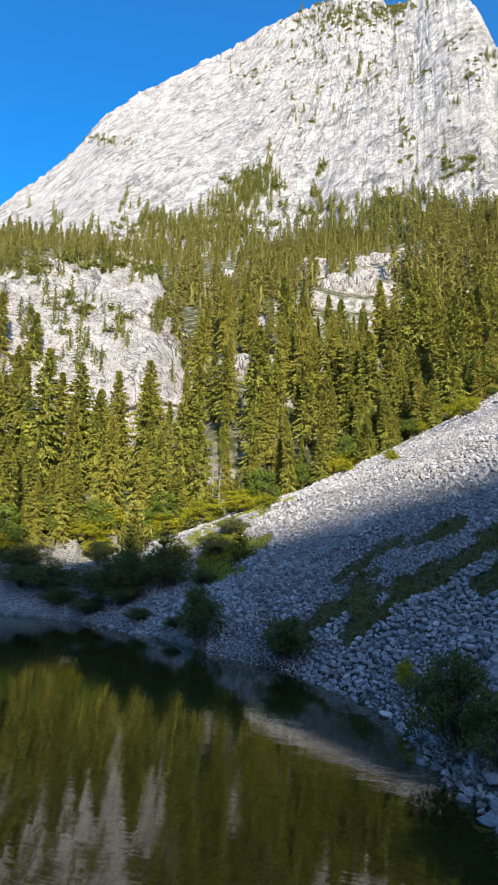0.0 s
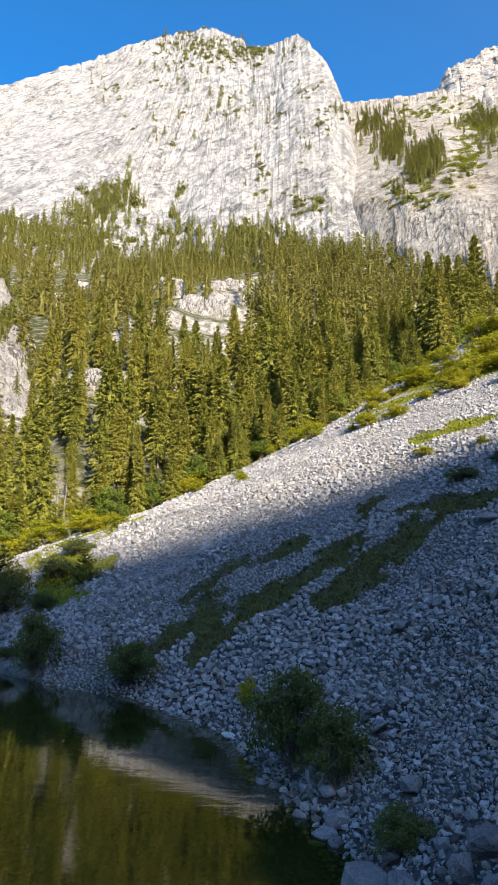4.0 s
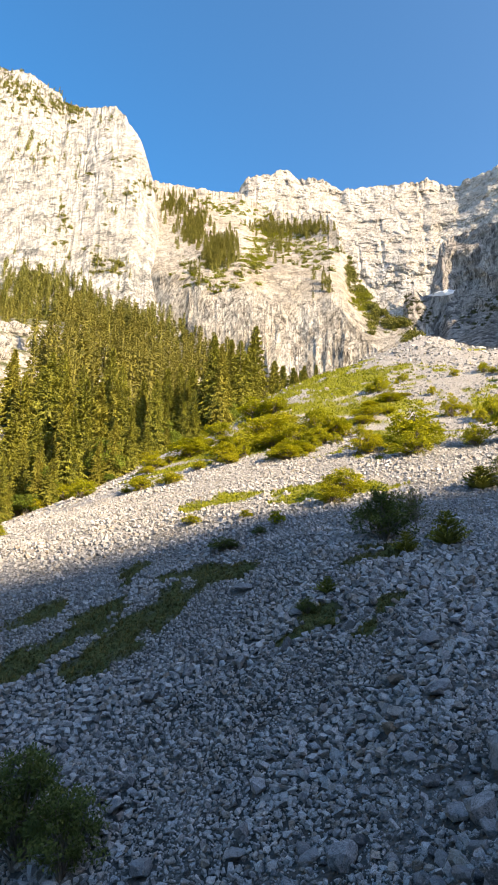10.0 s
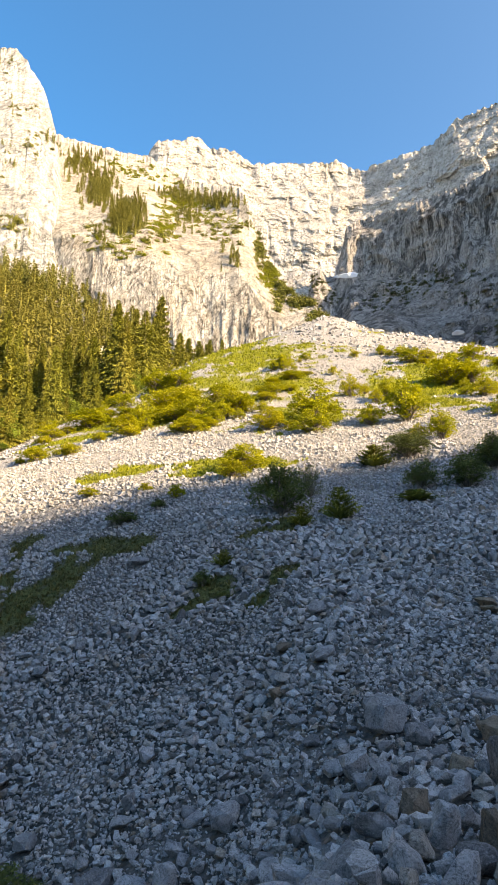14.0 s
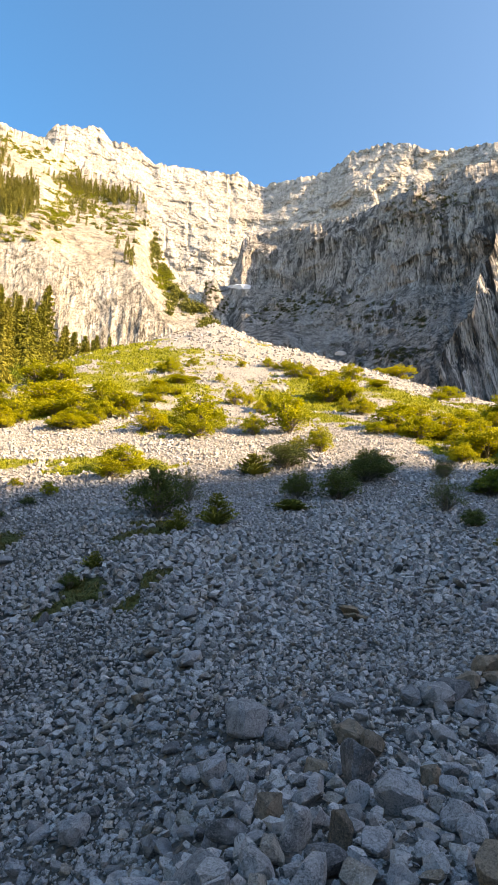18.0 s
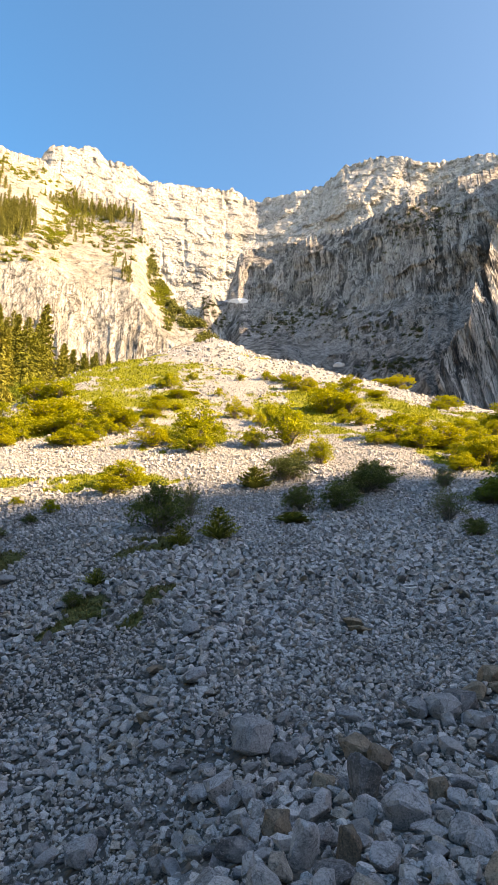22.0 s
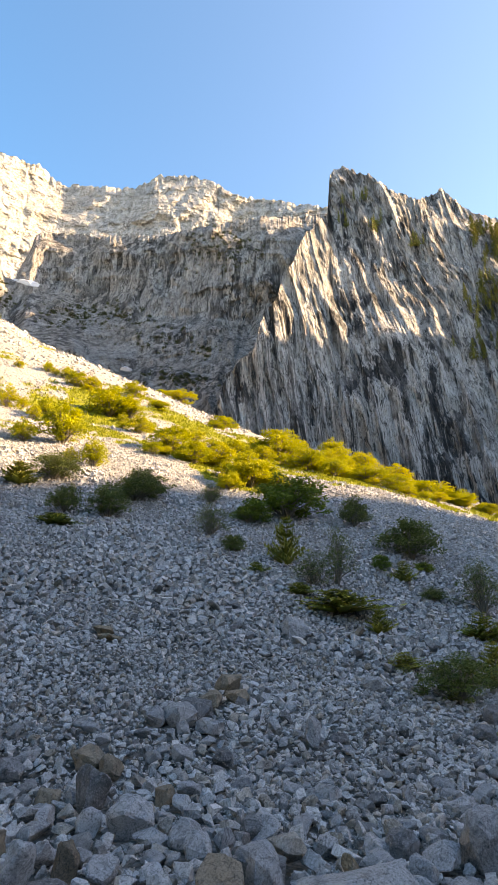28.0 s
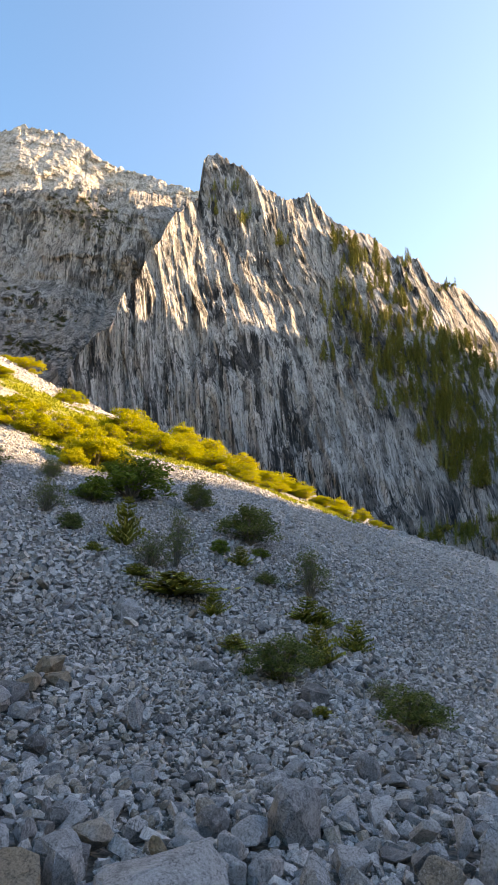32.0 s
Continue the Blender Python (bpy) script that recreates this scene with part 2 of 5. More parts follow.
def ground_z(x, y, rough=True):
    x, y = np.asarray(x, float), np.asarray(y, float)
    r, az = np.hypot(x, y), np.degrees(np.arctan2(x, y))
    d = np.hypot(x - APEX[0], y - APEX[1])
    z = curve(FAN, np.hypot((x - APEX[0]) * (1 - 0.2 * smooth(0, 60, x - APEX[0])), y - APEX[1]))
    z = z + r * (0.022 * smooth(12, 28, az) + 0.04 * smooth(30, 48, az)) * smooth(15, 45, r) * (1 - smooth(115, 150, r)) * (1 - smooth(80, 110, az))
    z = z + r * 0.02 * np.exp(-((az + 4) / 7) ** 2) * smooth(50, 90, r)
    if rough:
        z = z + 0.25 * fbm(x / 7, y / 7, octaves=4) * smooth(4, 12, r) + 0.6 * fbm(x / 9, y / 9, 8.0, octaves=4) * smooth(50, 90, r) + 1.6 * fbm(x / 40, y / 40, 3.0, octaves=3) * smooth(30, 80, r)
    # wooded slope under the pale mountain
    edge = curve(FOREST_EDGE, az)
    rise = np.maximum(r - edge, 0)
    wood = smooth(-130, -95, az) * (1 - smooth(0, 8, az))
    steep = 0.66 * rise + 0.0003 * rise ** 2
    west = smooth(-46, -54, az)
    steep = steep * (1 - west) + west * curve([(0, 0), (38, 8), (72, 46), (200, 140), (400, 280)], rise)
    beds = steep / 11 + 0.9 * fbm(x / 45, y / 45, 6.0, octaves=3)
    steep = steep + 11 * smooth(18, 45, rise) * (smooth(0.55, 0.8, beds - np.floor(beds)) - (beds - np.floor(beds))) * 0.45
    slope = 5 + steep * wood + (edge - 55) * 0.3
    bumps = (2.5 * fbm(x / 40, y / 40, 9.0, octaves=3) + 2.0 * ridged(x / 40, y / 40, 4.0, octaves=2)) * smooth(0, 25, rise)
    z = np.where(rise > 0, np.maximum(z, np.where(wood > 0, slope + bumps * rough * wood, z)), z)
    # the far floor behind the fan and all round
    far = EYE_Z + r * np.tan(np.radians(curve(FLOOR_UP, az)))
    w = smooth(150, 260, r) * (1 - wood * (1 - smooth(300, 380, r)))
    z = z * (1 - w) + np.minimum(far, 420) * w + 4 * fbm(x / 60, y / 60, 2.0, octaves=5) * w * rough
    # the lake's basin and its bank
    s = shore_distance(x, y)
    wob = 0.25 * fbm(x / 1.7, y / 1.7, 5.0, octaves=3) * rough
    s = s + wob
    bank = np.where(s > 0, 0.02 + 0.62 * s, np.maximum(0.38 * s, -2.6))
    return np.minimum(z, bank)


WALLS = {}


def rock_wall(name, label, top, base, near, far, nu, nv, material, relief, jag=0.25, bow=1.0, back=220, category="mountain", profile=None, mass=None, even=0):
    """A mountain face: a sheet from its foot to its ridge line with relief, and the slope that falls away behind the ridge."""
    az = np.linspace(top[0][0], top[-1][0], nu)
    te = curve(top, az)
    rag = jag * fbm(az * 2.2, 0.5 * len(name), octaves=5, rough=0.62)
    be = curve(base, az)
    rn, rf = curve(near, az), curve(far, az)
    v = np.concatenate([np.linspace(-0.12, 0, 5)[:-1], np.linspace(0, 1, nv)])
    A, V = np.meshgrid(az, v, indexing="ij")
    tt, tb = np.tan(np.radians(te))[:, None], np.tan(np.radians(be))[:, None]
    up = tb + (tt - tb) * np.maximum(V, 0) + np.radians(rag)[:, None] * 1.7 * smooth(0.93, 1.0, V)
    height = np.maximum(V, 0)
    if even:
        pad = np.pad(te, even, mode="edge")
        level = np.convolve(pad, np.ones(2 * even + 1) / (2 * even + 1), "valid")
        height = np.clip((up - tb) / (np.tan(np.radians(level))[:, None] - tb), 0, 1.3)
    R = rn[:, None] + (rf - rn)[:, None] * (curve(profile, height) if profile else height ** bow)
    R = R + relief(np.radians(A) * rn.mean(), R * up, R) * smooth(0, 0.04, V)
    Z = EYE_Z + R * up + np.minimum(V, 0) * 300
    X, Y = R * np.sin(np.radians(A)), R * np.cos(np.radians(A))
    cols = [np.stack([X, Y, Z], -1)]
    rear = R[:, -1]
    if mass:
        deep, least, most = mass
        for step in (0.1, 0.4, 0.7, 1.0):
            rear = R[:, -1] + deep * step
            zz = EYE_Z + rear * np.tan(np.radians(np.minimum(te - 0.3 - least * step, most))) + 4 * fbm(az / 2, step * 5, octaves=3)
            cols.append(np.stack([rear * np.sin(np.radians(az)), rear * np.cos(np.radians(az)), zz], -1)[:, None])
    last = cols[-1][:, -1, 2]
    for step, drop in ((0.03, 0.004), (0.12, 0.05), (0.4, 0.3), (0.8, 0.75), (1.0, 1.05)):
        rr = rear + back * step
        zz = last - (last + 20) * drop + 0.05 * back * step * fbm(az / 3, step * 5, octaves=3)
        cols.append(np.stack([rr * np.sin(np.radians(az)), rr * np.cos(np.radians(az)), zz], -1)[:, None])
    P = np.concatenate(cols, 1)
    ob = new(name, mesh_from(name, P.reshape(-1, 3), grid_faces(nu, P.shape[1])[:, ::-1], material, False))
    tagged(ob, label, category, kind="structure")
    WALLS[name] = (az, te, be, np.stack([X, Y, Z], -1)[:, 4:])
    return ob


def on_wall(name, az, up):
    """The place on a wall's face at a heading and an angle above eye level."""
    a, te, be, P = WALLS[name]
    i = int(np.clip(np.searchsorted(a, az), 0, len(a) - 1))
    t, b = math.tan(radians(te[i])), math.tan(radians(be[i]))
    v = (math.tan(radians(up)) - b) / (t - b)
    j = int(np.clip(v * (P.shape[1] - 1), 0, P.shape[1] - 1))
    return P[i, j]


def relief_slab(u, w, r):
    """Slabs that lean up to the right and turn upright to the east, cut by long thin cracks."""
    lean = u - 0.6 * w * smooth(-120, -230, u)
    broken = smooth(-0.25, 0.35, fbm(u / 60, w / 70, 7.0, 3))
    plates = fbm((u + 0.35 * w) / 24, (w - 0.7 * u) / 34, 6.0, 4)
    plates = plates + 0.5 * (np.floor(plates * 9) / 9 - plates)
    return (9 * fbm(lean / 90, w / 130, 1.0, 4) + 2.6 * plates + 3.0 * smooth(0.6, 0.9, ridged(lean / 15, w / 110, 2.0, 3)) * broken
            + 1.7 * fbm(lean / 6, w / 18, 3.0, 5, 0.65) - 3.2 * ridged(lean / 10, w / 85, 8.0, 3) * (0.4 + 0.6 * broken) - 1.2 * ridged(lean / 4, w / 40, 18.0, 3))


def relief_cliff(u, w, r):
    """A steep broken face: upright cracks, blocky plates and small overhangs."""
    plates = fbm(u / 22, w / 26, 6.0, 4)
    plates = np.floor(plates * 8) / 8 * 0.35 + plates * 0.65
    return (6 * fbm(u / 60, w / 70, 1.0, 4) + 3.5 * plates - 1.4 * ridged((u - 0.12 * w) / 12, w / 60, 8.0, 3) * smooth(-0.3, 0.3, fbm(u / 40, w / 40, 5.0, 2))
            - 1.1 * ridged(u / 4, w / 22, 3.0, 3) + 1.1 * fbm(u / 6, w / 10, 9.0, 4, 0.65))


def relief_ribs(u, w, r):
    """Upright buttresses that lean a little, split into flutes, with deep gullies between."""
    bend = 7 * fbm(u / 60, w / 90, 9.0, 3)
    lean = u + 0.2 * w + bend
    return (13 * fbm(lean / 70, w / 150, 1.0, 4) - 7 * ridged(lean / 40, w / 200, 2.0, 3) - 6 * ridged(lean / 17, w / 110, 6.0, 3) * smooth(-0.5, 0.4, fbm(u / 45, w / 60, 15.0, 3))
            - 3.4 * ridged(lean / 6.5, w / 50, 7.0, 3) - 0.8 * ridged(lean / 2.6, w / 24, 17.0, 2) + 2.8 * fbm(lean / 9, w / 16, 3.0, 5, 0.65))


def relief_strata(u, w, r):
    """Level beds of uneven height that step back, broken by gullies."""
    s = w / 60 + 0.5 * fbm(u / 170, w / 170, 1.0, 3)
    step = np.floor(s) + smooth(0.2, 0.45, s - np.floor(s)) - s
    s2 = w / 15 + 0.9 * fbm(u / 50, w / 50, 2.0, 4)
    step2 = np.floor(s2) + smooth(0.3, 0.6, s2 - np.floor(s2)) - s2
    worn = smooth(-0.3, 0.3, fbm(u / 120, w / 60, 11.0, 3))
    blocks = fbm(u / 34, w / 40, 5.0, 4, 0.6)
    blocks = np.floor(blocks * 6) / 6 * 0.55 + blocks * 0.45
    chips = fbm(u / 11, w / 13, 8.0, 4, 0.65)
    cracks = smooth(0.55, 0.9, ridged(u / 26, w / 90, 4.0, 3))
    return (4.5 * step + 1.2 * step2) * worn + 22 * fbm(u / 130, w / 140, 3.0, 5, 0.55) + 8 * blocks + 4.5 * chips + 4 * cracks - 7 * ridged(u / 60, w / 120, 12.0, 3)


def relief_head(u, w, r):
    return smooth(40, 95, u) * (0.7 * relief_strata(u, w, r) - 26 * ridged((u + 0.3 * w) / 70, w / 200, 14.0, 3) - 11 * ridged((u - 0.1 * w) / 24, w / 90, 13.0, 4) - 3.5 * ridged(u / 8, w / 40, 15.0, 3))


# ---- mountains ----
A_TOP = [(-100, 14), (-84, 20), (-76, 23.5), (-68.2, 28.5), (-62, 33.8), (-59.6, 36.6), (-56, 38.9), (-49.7, 41.6), (-46.1, 42.8), (-43, 44.1), (-38.5, 45.2),
         (-33.9, 45.9), (-30.4, 45.2), (-29.8, 44.6), (-26.9, 44.8), (-24.3, 45.4), (-22.9, 44.6), (-21.3, 43.4), (-20.7, 42.6), (-19.6, 40.4), (-19.1, 38.6), (-18.4, 35.5), (-16.7, 31), (-15.4, 27)]
A_BASE = [(-100, 6), (-80, 10), (-68, 16), (-60, 22), (-50, 25), (-36, 25), (-22, 25), (-15, 24)]
rock_wall("mountain_pale", "broad pale limestone slab mountain with scrub on its ledges", A_TOP, A_BASE, [(-100, 330), (-60, 290), (-30, 248), (-20, 238), (-15, 216)],
          [(-100, 560), (-60, 520), (-33, 450), (-24, 405), (-20, 375), (-17.5, 310), (-15, 222)], 620, 260, rock_pale, relief_slab, 0.3, 1.25)
rock_wall("mountain_shoulder", "sunlit limestone cliff with a wooded shoulder on top",
          [(-20.5, 40.4), (-13.6, 40.1), (-9.5, 39.9), (-6.7, 38.6), (-2.9, 38.1), (0.1, 37.9), (1.2, 36.4), (2.2, 33.9), (3.7, 30.9), (4.7, 29.3), (8.9, 27), (10.5, 24.5), (11.5, 22)],
          [(-20.5, 24), (-17, 24), (-8, 23), (-3.6, 22), (5.4, 22), (8.8, 22), (11.5, 20)],
          [(-20.5, 276), (-17, 252), (-14, 236), (-8, 219), (0, 211), (5, 207), (11.5, 200)], [(-20.5, 450), (-8, 430), (0, 370), (2.5, 300), (4.5, 255), (9, 226), (11.5, 206)], 420, 210, rock_shoulder,
          relief_cliff, 0.2, profile=[(0, 0), (0.25, 0.05), (0.5, 0.14), (0.62, 0.28), (0.85, 0.78), (1, 1)])
rock_wall("mountain_far", "bright far limestone crest with flat ledges round the cirque",
          [(-30, 38), (-12, 39), (-9.8, 40.2), (-8.8, 41.3), (-4.3, 41.8), (-3.4, 41.1), (-0.3, 40.9), (1.5, 39.8), (5.8, 39.7), (11.0, 39.5), (13.8, 38.5), (16.7, 39.1), (21.1, 39.4), (23.7, 40.7), (27.5, 41.0), (30, 40.5),
           (32.9, 39.6), (37.6, 39.2), (42.5, 38.5), (52, 37.2)],
          [(-30, 25), (5, 24), (11, 25), (26, 25), (52, 20)], [(-30, 720), (10, 700), (26, 640), (52, 560)], [(-30, 900), (12, 900), (27, 800), (52, 720)], 620, 230, rock_far, relief_strata, 0.35, 1.2)
rock_wall("mountain_headwall", "shaded grey headwall of the cirque under a stepped rim",
          [(6.4, 24), (7.2, 28.4), (7.8, 30.5), (8.6, 30.8), (9.4, 30.0), (10.2, 30.2), (10.6, 31.6), (11.2, 33.0), (11.5, 34.0), (12, 34.4), (14.8, 34.8), (20, 35.4), (24.6, 36.0), (29.6, 37.2), (34.4, 37.9), (42, 38.0), (50, 37.4), (57, 35)],
          [(6.4, 22), (9.3, 22), (14.7, 21), (21.6, 17), (26, 17), (31.6, 15), (45, 10), (57, 8)], [(6.4, 430), (16, 400), (22, 390), (30, 360), (57, 360)],
          [(6.4, 640), (13, 690), (18, 660), (24, 620), (30, 580), (36, 570), (45, 600), (57, 640)], 460, 240, rock_head, relief_head, 0.3,
          profile=[(0, 0), (0.25, 0.3), (0.45, 0.62), (0.58, 0.76), (0.9, 0.86), (1, 1)])
rock_wall("mountain_pinnacle", "steep ribbed grey cliff with a leaning rock pinnacle",
          [(28.4, 13.5), (29.4, 17), (30.4, 20.5), (31.5, 23.4), (33, 25.2), (34.3, 26.2), (34.9, 28.0), (35.8, 30.0), (36.7, 30.7), (37.5, 33.0), (38.7, 34.2), (39.5, 36.0), (40.5, 36.6), (41.5, 37.5), (42.5, 37.9), (42.9, 40.9), (43.4, 41.5), (44.6, 41.5), (47.1, 40.7), (49.5, 39.2), (52.4, 38), (54.8, 38.5), (57.2, 36.2),
           (62, 34.2), (63.6, 32.6), (65.9, 32.2), (67.4, 30.1), (69.9, 29), (71.3, 27.3), (73.6, 25.4), (75, 18), (79, 14), (84, 14), (90, 20)],
          [(28.4, 13), (33.5, 12), (45, 6), (55, 2), (84, -1), (90, -1)], [(28.4, 262), (33.5, 272), (38, 284), (42, 293), (50, 288), (60, 293), (72, 338), (90, 425)],
          [(28.4, 268), (33.5, 284), (38, 320), (43, 370), (55, 390), (64, 412), (72, 450), (90, 540)], 640, 280, rock_grey, relief_ribs, 0.4, 1.3, mass=(190, 0.8, 37.9), even=60)
rock_wall("mountain_ridge", "long dark ridge that shades the lower scree",
          [(83, 19), (83.8, 21), (84.3, 22.4), (84.7, 24.5), (85, 26.5), (85.3, 26), (85.8, 29.5), (86.2, 32.5), (86.9, 31.0), (87.5, 33.6), (88.2, 30.6), (89, 32.6), (90, 29.2), (91, 30), (93, 27), (98, 24), (104, 22), (112, 21), (116, 21.6), (118, 22.3), (118.7, 22.8), (119.3, 23.1), (120, 23.5), (121, 23.7), (121.6, 23.9), (122.3, 24.0), (123.5, 23.88), (125, 24.2), (127, 24.8), (135, 26), (160, 24), (200, 20), (235, 12)],
          [(83, -1), (120, 0), (235, 0)], [(83, 340), (115, 290), (150, 280), (235, 290)],
          [(83, 490), (100, 440), (115, 400), (130, 390), (235, 390)], 460, 60, rock_grey, lambda u, w, r: 0.5 * relief_ribs(u, w, r) * 0.5, 0.05, 1.2)

# ---- ground ----
scree = Mat("limestone_scree", 0.95, 0.1)
gp = scree.place()
cells = scree.node("TexVoronoi", Vector=gp, Scale=6.0)
cells2 = scree.node("TexVoronoi", Vector=gp, Scale=17.0)
tone = scree.mix(scree.ramp(scree.noise(gp, 0.25, 6), (0.35, 0), (0.65, 1)), (0.38, 0.367, 0.347), (0.52, 0.503, 0.475))
tone = scree.mix(0.5, tone, scree.ramp(cells.outputs["Color"], (0.2, (0.28, 0.27, 0.256)), (0.8, (0.62, 0.6, 0.565))))
# shade between the pebbles, painted into the colour at the cell edges
tone = scree.mix(scree.ramp(cells2.outputs["Distance"], (0.58, 0), (0.85, 0.75)), tone, (0.07, 0.066, 0.06))
tone = scree.mix(scree.ramp(cells.outputs["Distance"], (0.6, 0), (0.85, 0.85)), tone, (0.05, 0.047, 0.043))
# near ground painted dark for shade between the stones, with some dark earth
tone = scree.mix(scree.math("MULTIPLY", scree.attribute("gap_shade"), scree.ramp(scree.noise(gp, 0.8, 5), (0.3, 0.6), (0.6, 1))), tone, scree.mix(scree.noise(gp, 6, 5), (0.028, 0.027, 0.025), (0.09, 0.087, 0.081)))
# ground under the meadow, its colour raised to stand for sunlight
meadow_lit = scree.mix(scree.ramp(scree.noise(gp, 1.3, 6, 0.7), (0.35, 0), (0.65, 1)), (0.13, 0.14, 0.018), (0.29, 0.29, 0.03))
litter = scree.mix(scree.ramp(scree.noise(gp, 0.35, 6, 0.7), (0.47, 0), (0.62, 1)), (0.06, 0.068, 0.022), (0.3, 0.285, 0.225))
bed = scree.mix(scree.noise(gp, 2.0, 5), (0.035, 0.04, 0.012), (0.1, 0.09, 0.035))
patchy = scree.ramp(scree.noise(gp, 1.1, 5, 0.7), (0.3, 0.3), (0.44, 1))
# ground under the turf, its colour lowered to stand for shade
turf_shaded = scree.mix(scree.noise(gp, 1.7, 5), (0.05, 0.06, 0.02), (0.13, 0.135, 0.045))
tone = scree.mix(scree.math("MULTIPLY", scree.attribute("turf"), patchy), tone, turf_shaded)
tone = scree.mix(scree.math("MULTIPLY", scree.attribute("meadow"), patchy), tone, meadow_lit)
up = scree.t.nodes.new("ShaderNodeSeparateXYZ")
scree.put(up.inputs[0], scree.t.nodes.new("ShaderNodeNewGeometry").outputs["Normal"])
crag = scree.mix(scree.ramp(scree.noise(gp, 0.6, 8, 0.75), (0.4, 0), (0.6, 1)), (0.13, 0.125, 0.1), (0.46, 0.44, 0.41))
litter = scree.mix(scree.ramp(up.outputs[2], (0.6, 1), (0.78, 0)), litter, crag)
tone = scree.mix(scree.attribute("wood"), tone, litter)
tone = scree.mix(scree.attribute("bed"), tone, bed)
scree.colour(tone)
nn = scree.bump(cells.outputs["Distance"], 0.9, 0.12)
scree.bump(cells2.outputs["Distance"], 0.7, 0.05, nn)

az = np.concatenate([np.arange(-72, 76, 0.27), np.arange(76, 288, 2.5)])
rad = np.concatenate([np.linspace(0.0, 5, 12)[:-1], 5 * 1.0285 ** np.arange(88), np.arange(59, 300, 1.7), 300 * 1.03 ** np.arange(46), [1300, 1800, 2600, 3600, 4800]])
AZ, RR = np.meshgrid(az, rad, indexing="ij")
GX, GY = RR * np.sin(np.radians(AZ)), RR * np.cos(np.radians(AZ))
GZ = ground_z(GX, GY)
verts = np.stack([GX, GY, GZ], -1).reshape(-1, 3)
hub = len(verts)
faces = grid_faces(len(az), len(rad), closed=True)
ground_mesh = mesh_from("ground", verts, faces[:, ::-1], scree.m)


# tongues of turf in the shade: both ends and half the width; meadow in the sun: x, y, width, depth
TURF = [(-12.0, 22.0, -10.2, 25.0, 0.77), (-8.5, 21.1, -6.8, 24.5, 0.92), (-7.6, 26.9, -4.7, 25.8, 0.72), (-14.6, 26.0, -12.7, 26.8, 0.39), (-9.9, 27.5, -10.2, 29.4, 0.40),
        (-16.9, 20.1, -15.2, 22.3, 0.76), (-14.0, 19.9, -12.9, 22.0, 0.82), (-13.5, 22.9, -11.5, 23.1, 0.70), (-11.5, 23.1, -10.2, 25.0, 0.79), (-17.1, 23.3, -15.7, 25.9, 0.40),
        (-14.9, 25.7, -12.9, 27.2, 0.40), (-9.2, 21.5, -8.3, 23.2, 0.79), (0.4, 16.4, 1.4, 17.6, 0.28), (-1.7, 17.5, -0.8, 18.0, 0.29), (0.9, 23.5, 2.4, 23.2, 0.35),
        (-1.3, 18.4, -0.5, 18.3, 0.35), (0.2, 21.6, 1.8, 22.4, 0.39)]
MEADOW = [(0.7, 97.6, 16.6, 9), (4.7, 70.7, 8.4, 5), (6.0, 52.6, 5.7, 6), (-0.2, 63.4, 6.2, 4), (-7.7, 59.7, 6.4, 4), (-13.7, 63.7, 6.3, 4), (-16.5, 58.6, 5.3, 4),
          (27.7, 115.4, 4.8, 5), (17.1, 62.5, 5.7, 8), (24.9, 70.0, 6.6, 7), (33.0, 78.9, 5.1, 4), (-5.5, 77.4, 9.2, 5), (-31.8, 32.4, 5.1, 2), (-28.4, 26.7, 4.3, 2.4),
          (-8, 96, 9, 9), (-3, 112, 11, 10), (-11, 84, 8, 6), (2, 85, 10, 6), (4, 122, 7, 6), (-19, 68, 6, 4)]
MEADOW_EAST = [(23.6, 48.8, 5.3, 5), (25.5, 42.9, 5.3, 4), (26.0, 35.9, 4.2, 3), (40, 60, 7, 8), (38.3, 41.7, 6.0, 5), (24.2, 65.4, 5.5, 8), (43.4, 61.0, 6.5, 6),
               (40.6, 46.8, 5.4, 5), (45.7, 36.5, 4.9, 4), (52.6, 34.5, 5.3, 3), (33.0, 66.4, 5.8, 6), (-0.8, 36.8, 4.2, 2.5), (-6.7, 38.7, 2.2, 1.5), (-9.2, 37.4, 1.4, 1)]


def grass_cover(x, y, lists=(TURF, MEADOW, MEADOW_EAST)):
    n = fbm(x / 1.6, y / 1.6, 5.0, 4)
    big = fbm(x / 6, y / 6, 6.0, 3)
    most = np.full(np.shape(x), -9.0)
    mats = np.full(np.shape(x), -9.0)
    for spots in lists:
        for spot in spots:
            if len(spot) == 5:
                x0, y0, x1, y1, w = spot
                t = np.clip(((x - x0) * (x1 - x0) + (y - y0) * (y1 - y0)) / ((x1 - x0) ** 2 + (y1 - y0) ** 2), 0, 1)
                mats = np.maximum(mats, 1 - np.hypot(x - x0 - t * (x1 - x0), y - y0 - t * (y1 - y0)) / (w * (0.9 + 0.6 * t)))
                continue
            cx, cy, w, d = spot
            # long axis runs up the fall line of the fan
            ax, ay = APEX[0] - cx, APEX[1] - cy
            m = math.hypot(ax, ay)
            along, across = ((x - cx) * ax + (y - cy) * ay) / m, ((x - cx) * ay - (y - cy) * ax) / m
            most = np.maximum(most, 1 - np.hypot(along / (d * 0.8 + 0.4), across / (w * 0.8)))
    return np.maximum(smooth(-0.1, 0.15, most + 1.15 * n + 0.6 * big), smooth(-0.1, 0.2, mats + 0.95 * fbm(x / 0.8, y / 0.8, 5.0, 3)) * (mats > -2))


